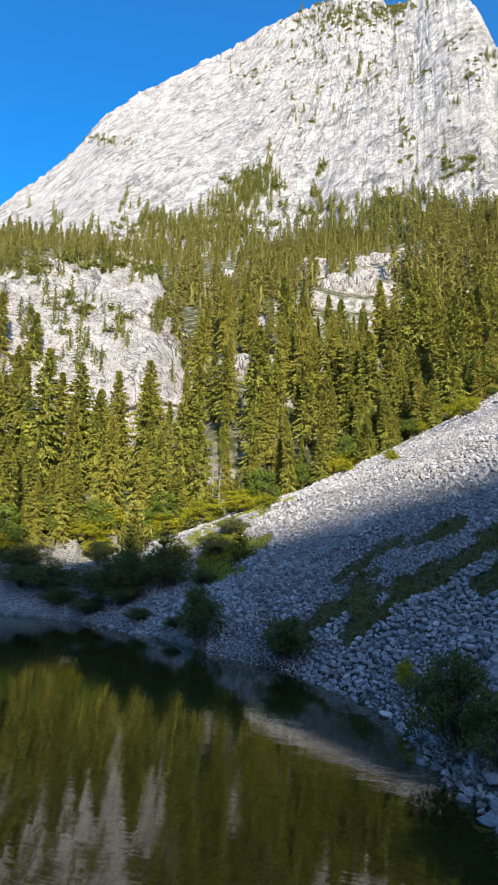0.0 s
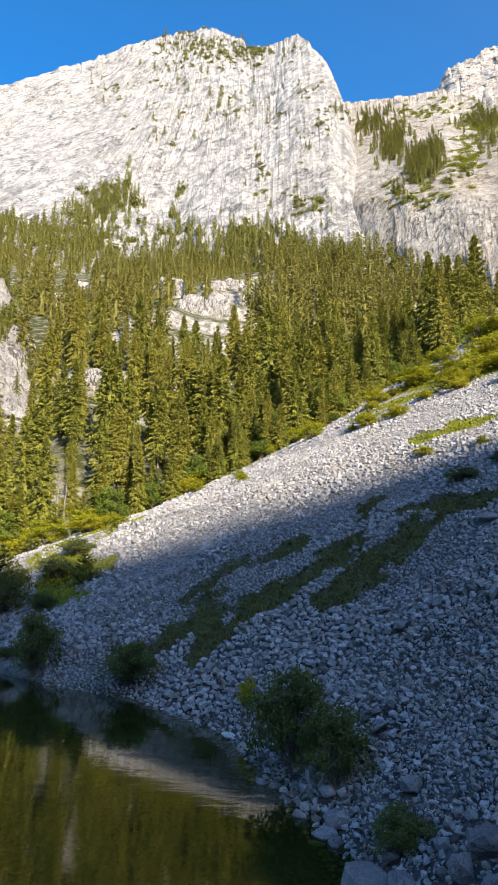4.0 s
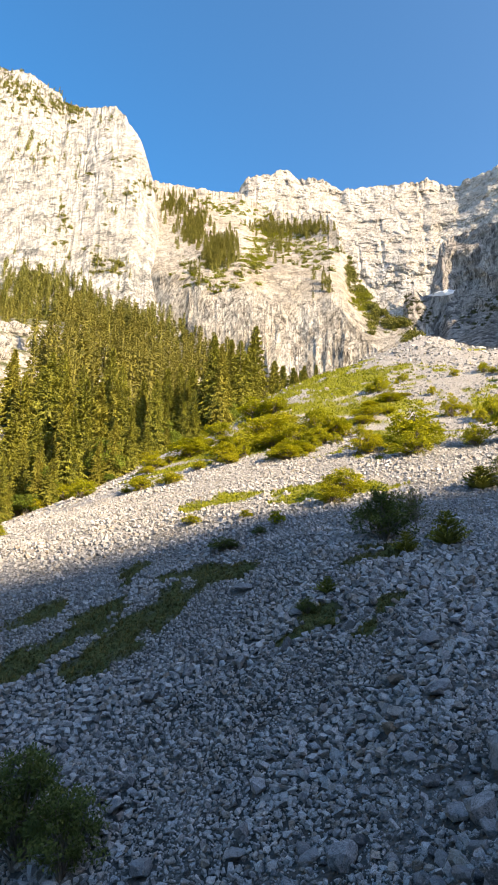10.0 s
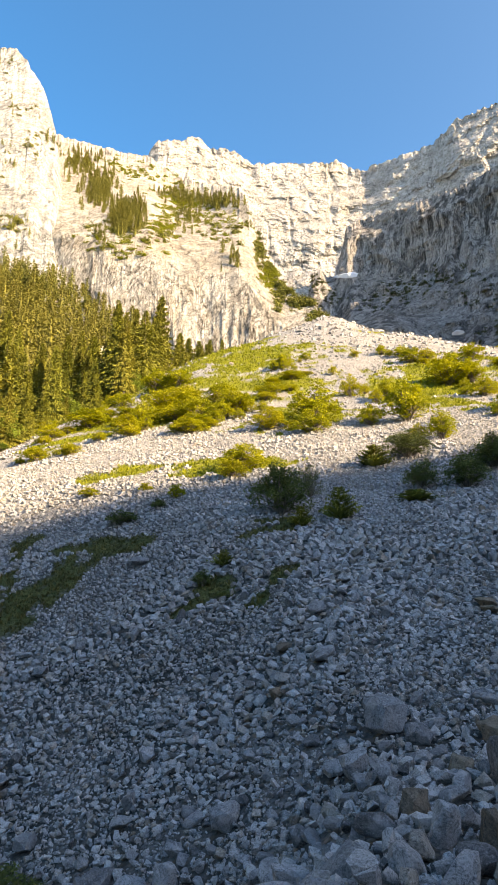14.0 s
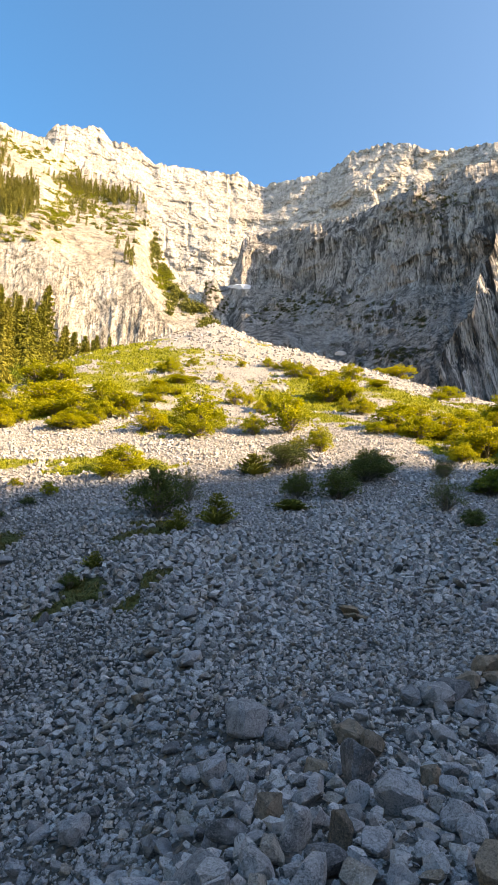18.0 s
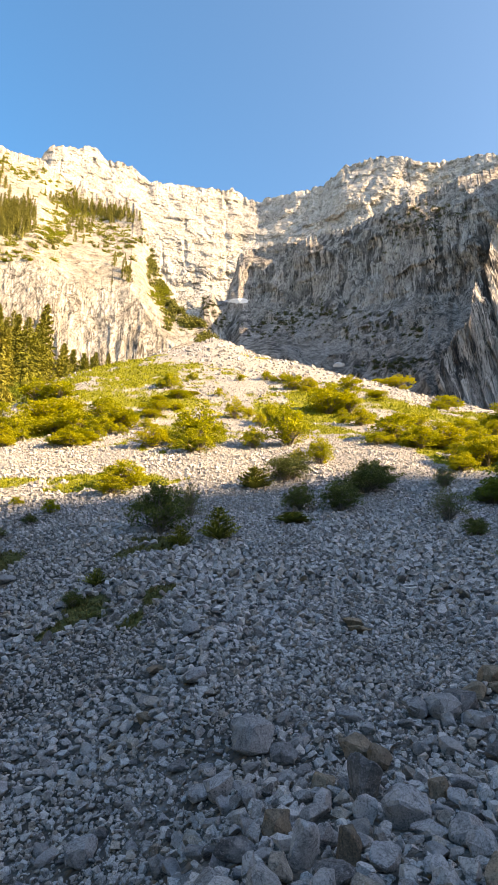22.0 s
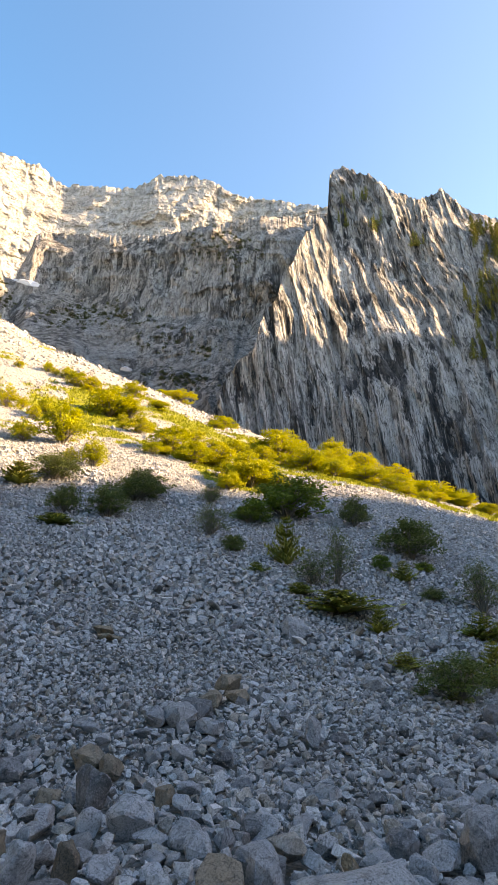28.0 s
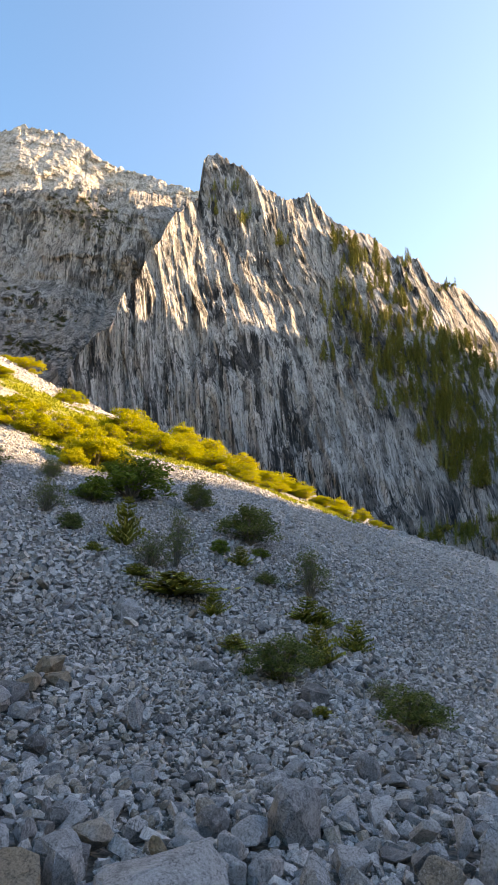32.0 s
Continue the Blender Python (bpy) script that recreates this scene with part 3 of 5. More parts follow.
def wood_cover(x, y):
    r, az = np.hypot(x, y), np.degrees(np.arctan2(x, y))
    return smooth(-3, 4, r - curve(FOREST_EDGE, az)) * smooth(-130, -110, az) * (1 - smooth(-6, 0, az)) * smooth(0.0, 2.0, shore_distance(x, y))


# the painted gap darkness fades out with distance from the viewer
for attr, val in (("turf", grass_cover(GX, GY, (TURF,))), ("meadow", grass_cover(GX, GY, (MEADOW, MEADOW_EAST))), ("wood", wood_cover(GX, GY)), ("gap_shade", 1 - smooth(18, 48, np.hypot(GX, GY) + 4 * fbm(GX / 5, GY / 5, 3.0, 3))), ("bed", smooth(0.3, -0.3, shore_distance(GX, GY)))):
    layer = ground_mesh.attributes.new(attr, "FLOAT", "POINT")
    layer.data.foreach_set("value", val.astype(np.float32).ravel())
ground = tagged(new("ground", ground_mesh), "grey limestone scree fan running down to a lake shore", "ground", kind="structure")

# ---- lake ----
lake = Mat("lake_water", 0.015, 0.5)
lake.b.inputs["IOR"].default_value = 1.7
lake.b.inputs["Transmission Weight"].default_value = 0.9
lake.colour(lake.mix(lake.noise(lake.place(), 0.12, 4), (0.12, 0.17, 0.03), (0.2, 0.24, 0.05)))
nl = lake.bump(lake.noise(lake.place((0.35, 1.5, 1), (0, 0, 22)), 1.6, 3, 0.5), 0.09, 0.04)
lake.bump(lake.noise(lake.place((0.5, 4, 1), (0, 0, 22)), 2.4, 3, 0.55), 0.1, 0.012, nl)
lx = np.array([(-90, -70, 0), (-1, -70, 0), (-1, 30, 0), (-90, 30, 0)])
tagged(new("water", mesh_from("water", lx, [(0, 1, 2, 3)], lake.m)), "still green mountain lake with faint ripples", "lake", kind="structure")

# ---- materials of the things ----
def foliage(name, dark, light, dry, through=0.25, rough=0.6):
    a = Mat(name, rough, 0.2)
    info = a.t.nodes.new("ShaderNodeObjectInfo")
    geo = a.t.nodes.new("ShaderNodeNewGeometry")
    where = a.place()
    c = a.mix(a.ramp(a.noise(where, 1.1, 4), (0.35, 0), (0.65, 1)), dark, light)
    c = a.mix(a.ramp(geo.outputs["Random Per Island"], (0.35, 0), (1.0, 0.5)), c, light)
    c = a.mix(a.ramp(info.outputs["Random"], (0.4, 0), (1.0, 0.6)), c, dry)
    a.colour(c)
    tr = a.t.nodes.new("ShaderNodeBsdfTranslucent")
    a.put(tr.inputs["Color"], c)
    mx = a.t.nodes.new("ShaderNodeMixShader")
    mx.inputs[0].default_value = through
    out = a.t.nodes["Material Output"]
    a.t.links.new(a.b.outputs[0], mx.inputs[1])
    a.t.links.new(tr.outputs[0], mx.inputs[2])
    a.t.links.new(mx.outputs[0], out.inputs["Surface"])
    return a.m


needles = foliage("spruce_needles", (0.055, 0.068, 0.014), (0.29, 0.295, 0.043), (0.29, 0.255, 0.043), 0.1)
needles_far = foliage("far_needles", (0.04, 0.05, 0.014), (0.22, 0.22, 0.04), (0.22, 0.19, 0.04), 0.1)
# willow leaves in two tones: sunlight and shade are put into the colour
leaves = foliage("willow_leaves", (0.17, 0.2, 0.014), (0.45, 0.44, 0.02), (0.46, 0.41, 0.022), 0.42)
leaves_shaded = foliage("shaded_willow_leaves", (0.06, 0.085, 0.022), (0.16, 0.19, 0.05), (0.16, 0.17, 0.045), 0.3)
leaves_bright = foliage("maple_leaves", (0.085, 0.13, 0.02), (0.18, 0.24, 0.03), (0.2, 0.24, 0.03), 0.35)
# meadow grass, brightened in colour for the sun on it
blades = foliage("grass_blades", (0.14, 0.165, 0.02), (0.34, 0.355, 0.03), (0.34, 0.32, 0.04), 0.35)

scrub_dark = foliage("dark_scrub", (0.03, 0.036, 0.015), (0.085, 0.09, 0.028), (0.085, 0.08, 0.03), 0.12)

bark_mat = Mat("bark", 0.95, 0.1)
bw = bark_mat.place((1, 1, 0.2))
bark_mat.colour(bark_mat.mix(bark_mat.noise(bw, 9, 5), (0.09, 0.075, 0.06), (0.27, 0.24, 0.2)))
bark_mat.bump(bark_mat.noise(bw, 14, 5), 0.6, 0.02)
bark = bark_mat.m
dead_mat = Mat("dead_wood", 0.95, 0.1)
dead_mat.colour(dead_mat.mix(dead_mat.noise(dead_mat.place((1, 1, 0.2)), 6, 5), (0.2, 0.18, 0.15), (0.36, 0.33, 0.29)))
dead = dead_mat.m


def stone_material(name, source, light, mid, dark, rust=0.55):
    a = Mat(name, 0.92, 0.15)
    if source == "island":
        pick = a.t.nodes.new("ShaderNodeNewGeometry").outputs["Random Per Island"]
    else:
        pick = a.t.nodes.new("ShaderNodeObjectInfo").outputs["Random"]
    w = a.place()
    c = a.ramp(pick, (0.0, dark), (0.25, mid), (0.8, light), (1.0, [min(1, v * 1.1) for v in light]))
    warm = a.ramp(a.math("FRACT", a.math("MULTIPLY", pick, 37.0)), (0.86, 0), (0.9, rust))
    c = a.mix(warm, c, (0.3, 0.23, 0.15))
    speck = a.noise(w, 50, 6, 0.8)
    c = a.mix(a.ramp(speck, (0.36, 0.7), (0.5, 0)), c, [v * 0.3 for v in dark])
    c = a.mix(a.ramp(a.noise(w, 6, 6, 0.7), (0.34, 0.5), (0.46, 0)), c, [v * 0.5 for v in dark])
    c = a.mix(a.ramp(speck, (0.54, 0), (0.66, 0.6)), c, [min(0.6, v * 1.45) for v in light])
    vein = a.noise(w, 5, 5, 0.6, 0.8)
    c = a.mix(a.ramp(vein, (0.485, 0), (0.5, 0.6), (0.515, 0)), c, [v * 0.35 for v in dark])
    c = a.mix(a.ramp(a.noise(w, 3.5, 6, 0.7), (0.52, 0), (0.7, 0.5)), c, [v * 1.25 for v in light])
    a.colour(c)
    n = a.bump(speck, 0.6, 0.03)
    a.bump(a.noise(w, 4, 6, 0.65), 0.6, 0.08, n)
    return a.m


stone_joined = stone_material("scree_stones", "island", (0.48, 0.478, 0.472), (0.37, 0.369, 0.364), (0.19, 0.189, 0.186))
stone_coarse = stone_material("coarse_scree_stones", "island", (0.36, 0.365, 0.37), (0.255, 0.259, 0.264), (0.1, 0.101, 0.103))
stone_single = stone_material("loose_stone", "object", (0.33, 0.336, 0.342), (0.235, 0.239, 0.244), (0.11, 0.111, 0.113), 0.1)
stone_brown = stone_material("rusty_stone", "object", (0.25, 0.2, 0.15), (0.19, 0.15, 0.115), (0.12, 0.1, 0.08))
stone_white = stone_material("washed_stone", "object", (0.68, 0.66, 0.62), (0.6, 0.58, 0.55), (0.5, 0.48, 0.46))


# ---- builders ----
def part(name, data, parent, label="", m=None):
    ob = new(name, data)
    ob.parent = parent
    if m is not None:
        ob.matrix_local = m
    return tagged(ob, label)


def base(name, label, category, group="", at=None):
    ob = tagged(new(name), label, category, group)
    if at is not None:
        ob.matrix_basis = at
    return ob


def tube(points, radii, sides=5):
    """A tapering tube along points: places and quads."""
    pts = np.asarray(points, float)
    t = np.gradient(pts, axis=0)
    t /= np.linalg.norm(t, axis=1, keepdims=True) + 1e-9
    a = np.cross(t, (0.3, 0.9, 0.1))
    a /= np.linalg.norm(a, axis=1, keepdims=True) + 1e-9
    b = np.cross(t, a)
    th = np.linspace(0, 2 * np.pi, sides, endpoint=False)
    ring = a[:, None] * np.cos(th)[None, :, None] + b[:, None] * np.sin(th)[None, :, None]
    v = (pts[:, None] + ring * np.asarray(radii)[:, None, None]).reshape(-1, 3)
    n = len(pts)
    i, j = np.meshgrid(np.arange(n - 1), np.arange(sides), indexing="ij")
    i, j = i.ravel(), j.ravel()
    k = (j + 1) % sides
    return v, np.stack([i * sides + j, i * sides + k, (i + 1) * sides + k, (i + 1) * sides + j], 1)


def gather(pieces):
    vs, fs, n = [], [], 0
    for v, f in pieces:
        vs.append(v)
        fs.append(f + n)
        n += len(v)
    return np.concatenate(vs), np.concatenate(fs)


def bristly_crown(g, height, spread, boughs, twigs, bare, size):
    """A spruce crown: boughs set round the stem in a spiral, drooping below and rising at the top, each a flat fan of small hanging twigs."""
    s = (np.arange(boughs) + g.uniform(-0.4, 0.4, boughs)) / boughs
    s = np.clip(s, 0, 0.985) ** 0.88
    th = np.arange(boughs) * 2.39996 + g.normal(size=boughs) * 0.35
    lobe = 1 + 0.16 * np.sin(2 * th + g.uniform(0, 6)) + 0.12 * np.sin(s * 23 + g.uniform(0, 6))
    reach = spread * (1 - s) ** 0.85 * np.minimum(1, 0.6 + 4 * s) * lobe * g.uniform(0.65, 1.2, boughs) + 0.12
    out = np.stack([np.cos(th), np.sin(th), 0 * th], 1)
    side = np.stack([-np.sin(th), np.cos(th), 0 * th], 1)
    root = np.stack([0 * s, 0 * s, height * (bare + (1 - bare) * s)], 1)
    fall = reach * (g.uniform(0.35, 0.75, boughs) - 0.85 * s)
    k = np.repeat(np.arange(boughs), twigs)
    n = len(k)
    f = g.random(n) ** 0.6
    off = g.uniform(-1, 1, n) * 0.3 * reach[k] * (1.05 - 0.75 * f)
    p = root[k] + out[k] * (reach[k] * f)[:, None] + side[k] * off[:, None]
    p[:, 2] -= fall[k] * f ** 1.4 + 0.25 * np.abs(off) + 0.1 * size * g.random(n)
    d = out[k] * 0.55 + side[k] * (np.sign(off) * 0.35)[:, None] + g.normal(size=(n, 3)) * (0.35, 0.35, 0.2) - np.array((0, 0, 1)) * (0.75 - 0.9 * s[k])[:, None]
    d /= np.linalg.norm(d, axis=1, keepdims=True)
    wide = np.cross(d, g.normal(size=(n, 3)))
    wide /= np.linalg.norm(wide, axis=1, keepdims=True)
    L = (size * g.uniform(0.6, 1.4, n) * (0.5 + 0.5 * np.minimum(reach[k], 1.2) / 1.2))[:, None]
    v = np.stack([p - wide * L * 0.3, p + wide * L * 0.3, p + d * L], 1).reshape(-1, 3)
    peak = np.array([(0.05, 0, height * 0.95), (-0.05, 0.03, height * 0.95), (0, 0, height * 1.03)])
    # the dense heart of the crown
    lv = np.linspace(0.04, 0.97, 7)
    a = np.arange(7) * 2 * np.pi / 7
    rr = spread * 0.24 * (1 - lv)[:, None] ** 0.85 * g.uniform(0.7, 1.25, (7, 7)) + 0.02
    ring = np.stack([rr * np.cos(a), rr * np.sin(a), height * (bare + (1 - bare) * lv)[:, None] - 0.5 * rr], -1).reshape(-1, 3)
    q = grid_faces(7, 7)
    q = np.concatenate([q, np.stack([np.arange(6) * 7 + 6, np.arange(6) * 7 + 13, np.arange(6) * 7 + 7, np.arange(6) * 7], 1)])
    v = np.concatenate([v, peak, ring[q[:, [0, 1, 2]]].reshape(-1, 3), ring[q[:, [0, 2, 3]]].reshape(-1, 3)])
    return v, np.arange(len(v)).reshape(-1, 3)


def spruce_crown(g, height, spread, whorls, arms, sprays, ragged=0.25, bare=0.08, hang=1.0, slim=0.1):
    """Whorls of drooping sprays, narrower to the top; each spray is a bent fan of narrow leaflets."""
    tri = []
    thin = 0.24 if sprays < 6 else 0.08
    for w in range(whorls):
        s = (w + g.uniform(-0.3, 0.3)) / whorls
        s = min(max(s, 0), 0.985)
        z = height * (bare + (1 - bare) * s)
        reach = spread * (1 - s) ** 0.85 * (0.9 + 0.2 * math.sin(w * 2.1)) + 0.12
        for a in range(arms):
            if g.random() < 0.1:
                continue
            th = 2 * math.pi * (a + g.uniform(-0.35, 0.35)) / arms + w * 1.3
            ln = reach * g.uniform(1 - ragged, 1 + ragged)
            out = np.array([math.cos(th), math.sin(th), 0])
            side = np.array([-math.sin(th), math.cos(th), 0])
            drop = g.uniform(0.25, 0.5) * (1.1 - 0.9 * s) * hang
            root = np.array([0, 0, z])
            mid = root + out * ln * 0.55 + np.array([0, 0, -drop * ln * 0.45])
            tip = root + out * ln + np.array([0, 0, -drop * ln * 0.6 + 0.08 * ln])
            wd = thin * ln + 0.04
            tri.append((root, mid - side * wd, tip))
            tri.append((root, tip, mid + side * wd))
            for k in range(sprays):
                f = 0.3 + 0.65 * (k + g.random()) / sprays
                p = root + (tip - root) * f + np.array([0, 0, -drop * ln * 0.15])
                sgn = 1 if k % 2 else -1
                low = g.uniform(0.25, 0.55) * min(ln, 0.12 * height) * hang
                e = p + side * sgn * ln * g.uniform(0.05, 0.36) * (1.15 - f) + out * ln * g.uniform(0.0, 0.16) + np.array([0, 0, -low])
                q = p + out * ln * slim + side * sgn * ln * slim * 1.2 + np.array([0, 0, -0.04 * ln])
                tri.append((p, e, q))
    tri.append((np.array([0.05, 0, height * 0.97]), np.array([-0.05, 0.03, height * 0.97]), np.array([0, 0, height * 1.02])))
    v = np.array(tri).reshape(-1, 3)
    return v, np.arange(len(v)).reshape(-1, 3)


def trunk_mesh(name, g, height, radius, material):
    n = 9
    z = np.linspace(-0.6, height, n)
    pts = np.stack([0.04 * np.cumsum(g.normal(size=n)), 0.04 * np.cumsum(g.normal(size=n)), z], 1)
    r = radius * np.clip(1 - (z / height), 0.04, 1) ** 0.8
    r[0] *= 1.35
    v, f = tube(pts, r, 7)
    return mesh_from(name, v, f, material)


g = np.random.default_rng(21)
SPRUCES = []
for k in range(7):
    h = 10.0
    sp = (1.7, 2.1, 1.9, 2.4, 1.5, 2.0, 1.8)[k]
    SPRUCES.append((trunk_mesh("trunk", g, h * 0.98, 0.16, bark),
                    mesh_from("crown", *bristly_crown(g, h, sp, 220, 30, (0.05, 0.08, 0.13, 0.03, 0.16, 0.08, 0.02)[k], 0.27), needles, False)))


def spruce(at, variant, label, group):
    ob = base("spruce_tree", label, "tree", group, at)
    part("trunk", SPRUCES[variant][0], ob)
    part("crown", SPRUCES[variant][1], ob)
    return ob


# ---- wooded slope: the nearest spruces as trees of their own, the rest as far wood ----
def open_ground(az, up):
    """True where pale rock breaks through the wood."""
    for a, e, w, h in ((-56.7, 19.2, 9, 9), (-36.4, 17.4, 6, 2.6), (-35.5, 24.5, 6, 2), (-32.6, 25.9, 3, 1.6), (-51.9, 12.7, 1.7, 1.3), (-43.3, 17.3, 1.5, 1.5),
                       (-30.5, 18.1, 1.6, 2), (-48.1, 14.8, 2, 1.4), (-44.7, 16.7, 2.5, 1.4), (-12.0, 20.3, 0.7, 2)):
        if ((az - a) / w) ** 2 + ((up - e) / h) ** 2 < 0.16:
            return True
    return False


g = np.random.default_rng(5)
sites = []
for _ in range(30000):
    az_ = g.uniform(-84, 2.5)
    r_ = math.sqrt(g.uniform(48 ** 2, (262 if az_ > -38 else 320) ** 2))
    edge = float(curve(FOREST_EDGE, az_))
    if r_ < edge + 2.5 * g.random():
        continue
    x_, y_ = r_ * math.sin(radians(az_)), r_ * math.cos(radians(az_))
    sites.append((r_, az_, x_, y_))
sites.sort()
cell, kept = {}, []
sx, sy = np.array([s[2] for s in sites]), np.array([s[3] for s in sites])
sz = ground_z(sx, sy)
thin = fbm(sx / 28, sy / 28, 12.0, 3)
for (r_, az_, x_, y_), z_, th_ in zip(sites, sz, thin):
    up = math.degrees(math.atan2(z_ - EYE_Z, r_))
    if open_ground(az_, up + 1.2) or (th_ < (0.05 if az_ < -36 else -0.06) + 0.12 * g.random() and r_ > 88 and az_ < -27):
        continue
    gap = (2.9 if az_ < -30 else 3.6) + 0.011 * r_
    key = (int(x_ // 6), int(y_ // 6))
    if any((x_ - a) ** 2 + (y_ - b) ** 2 < gap * gap for i in (-1, 0, 1) for j in (-1, 0, 1) for a, b in cell.get((key[0] + i, key[1] + j), ())):
        continue
    cell.setdefault(key, []).append((x_, y_))
    kept.append((r_, az_, x_, y_, float(z_)))
kept.sort(key=lambda q: q[0] - 0.9 * (float(curve(FOREST_EDGE, q[1])) - 55))
NEAR_TREES = 300
for k, (r_, az_, x_, y_, z_) in enumerate(kept[:NEAR_TREES]):
    tall = g.uniform(0.7, 1.25) * (13.5 if az_ < -28 else 17 if az_ < -16 else 21) * (0.6 if g.random() < 0.2 else 1)
    tall *= 0.68 if r_ < float(curve(FOREST_EDGE, az_)) + 12 else 1
    s = tall / 10
    m = Matrix.Translation((x_, y_, z_ - 0.1)) @ pose(0, 0, 0, g.uniform(-2, 2), g.uniform(-2, 2), g.uniform(0, 360)) @ Matrix.Diagonal((s * g.uniform(0.75, 1.05), s * g.uniform(0.75, 1.05), s, 1))
    spruce(m, k % 7, "tall green spruce at the foot of the wooded slope", "spruces of the wooded slope")

FAR_SPRUCES = [bristly_crown(g, 10.0, sp * 0.92, 90, 8, 0.02, 0.5) for sp in (1.7, 2.0, 1.5, 2.3, 1.4, 1.8)]
FAR_TINY = [bristly_crown(g, 10.0, sp, 44, 5, 0.02, 0.7) for sp in (1.6, 2.0, 1.5, 1.9)]
BUSHES_FAR = []
for k in range(3):
    hub = g.normal(size=(9, 3)) * (0.65, 0.65, 0.4) + (0, 0, 0.8)
    d = hub[g.integers(9, size=150)] + g.normal(size=(150, 3)) * (0.36, 0.36, 0.3)
    e1, e2 = g.normal(size=(150, 3)) * 0.19, g.normal(size=(150, 3)) * 0.19
    v = np.stack([d - e1, d + e2, d + e1 - e2 * 0.5], 1).reshape(-1, 3)
    BUSHES_FAR.append((v, np.arange(len(v)).reshape(-1, 3)))


def planted(kinds, places, g):
    """Joins copies of a few shapes at (x, y, z, size)."""
    out = []
    for x, y, z, s in places:
        v, f = kinds[g.integers(len(kinds))]
        a = g.uniform(0, 2 * np.pi)
        c, n = math.cos(a), math.sin(a)
        w = s * g.uniform(0.85, 1.15)
        out.append((np.stack([(v[:, 0] * c - v[:, 1] * n) * w + x, (v[:, 0] * n + v[:, 1] * c) * w + y, v[:, 2] * s + z], 1), f))
    return gather(out)


far_places = [(x_, y_, z_ - 0.3, (g.uniform(0.95, 1.75) if az_ > -30 else g.uniform(0.5, 1.4)) * 1.12) for r_, az_, x_, y_, z_ in kept[NEAR_TREES:]]
tagged(new("spruce_wood", mesh_from("spruce_wood", *planted(FAR_SPRUCES, far_places, g), needles_far, False)),
       "dense spruce wood on the steep slope under the cliff", "wood", kind="stuff")


def cling(name, wall, clusters, kinds, size, label, material, g, out=0.0):
    """Growth that clings to a face, in clusters of heading, height angle, half widths and number."""
    spots = []
    for a, e, w, h, n in clusters:
        for _ in range(n):
            p = on_wall(wall, a + g.normal() * w * 0.55, e + g.normal() * h * 0.55)
            near = 1 - out / math.hypot(p[0], p[1])
            spots.append((p[0] * near, p[1] * near, p[2] - 0.8 - 0.5 * out, size * g.uniform(0.5, 1.2)))
    tagged(new(name, mesh_from(name, *planted(kinds, spots, g), material, False)), label, "scrub", kind="stuff")


V_PALE = [(-34.6, 44.4, 4.8, 1.0, 230), (-29.5, 44.3, 3.2, 0.5, 90), (-32.2, 40.2, 1.1, 0.8, 6), (-27.9, 39.9, 1.3, 1.1, 10), (-23.8, 37.8, 1.1, 1.3, 8), (-28.7, 35.5, 0.8, 2.4, 30), (-24.2, 33.0, 2.4, 1.6, 45),
          (-46.0, 41.0, 0.8, 1.1, 10), (-58.9, 35.0, 2.7, 0.4, 40), (-44.1, 40.7, 1.6, 1.4, 12), (-39.1, 42.4, 2.1, 1.8, 16), (-24.1, 41.0, 0.8, 1.6, 10), (-21.8, 40.1, 0.8, 3.2, 16), (-39.7, 38.0, 1.1, 1.1, 6)]
V_PALE_LOW = [(-37.2, 33.7, 0.6, 0.6, 5), (-37.8, 32.0, 0.5, 0.5, 4), (-43.2, 33.0, 2.4, 1.3, 80), (-45.5, 31.2, 2.7, 2.1, 120), (-51.1, 28.8, 4.8, 1.0, 110), (-59.0, 26.3, 3.2, 1.0, 70), (-35.3, 41.0, 6.9, 3.7, 45),
              (-20.0, 39.8, 0.5, 0.8, 6), (-29.5, 30.2, 3.6, 1.2, 60), (-36.6, 30.0, 3.7, 1.8, 60), (-53.9, 29.0, 2.7, 1.1, 50), (-57.0, 30.0, 0.4, 1.1, 8), (-40, 27.5, 6, 2.2, 150), (-24, 27.5, 6, 1.5, 130)]
V_PALE_HEM = [(-62, 24.0, 5, 2.4, 70), (-54, 26.5, 5, 2.0, 90), (-47, 28, 4, 2.4, 120), (-33, 27, 5, 2.0, 100), (-28, 28.6, 5, 1.4, 90), (-20, 27.5, 3, 1.6, 90), (-64, 26.5, 3, 1.8, 40)]
V_SHOULDER = [(-17.0, 38.4, 1.4, 0.9, 80), (-14.8, 36.8, 1.5, 1.3, 190), (-12.3, 34.9, 1.2, 1.2, 150), (-10.6, 35.4, 0.8, 1.5, 60), (-3.0, 36.7, 3.0, 0.5, 110), (-6.7, 37.0, 2.1, 0.6, 50), (-5.5, 35.6, 1.6, 1.2, 26),
              (-14.7, 32.6, 1.1, 0.8, 8), (-0.8, 32.3, 1.1, 1.3, 10), (-16, 39.2, 3, 0.3, 16)]
V_SHOULDER_LOW = [(2.2, 32.6, 0.5, 1.2, 50), (3.2, 31.0, 0.6, 0.8, 40), (4.6, 29.5, 0.9, 0.8, 70), (6.4, 28.0, 1.1, 0.5, 60), (4.1, 28.0, 0.5, 0.8, 14), (8.2, 26.6, 0.8, 0.4, 24), (-9, 33.8, 2.0, 0.8, 24), (-1.5, 34.4, 2.2, 1.0, 30), (-14, 33.8, 2.5, 0.6, 20)]
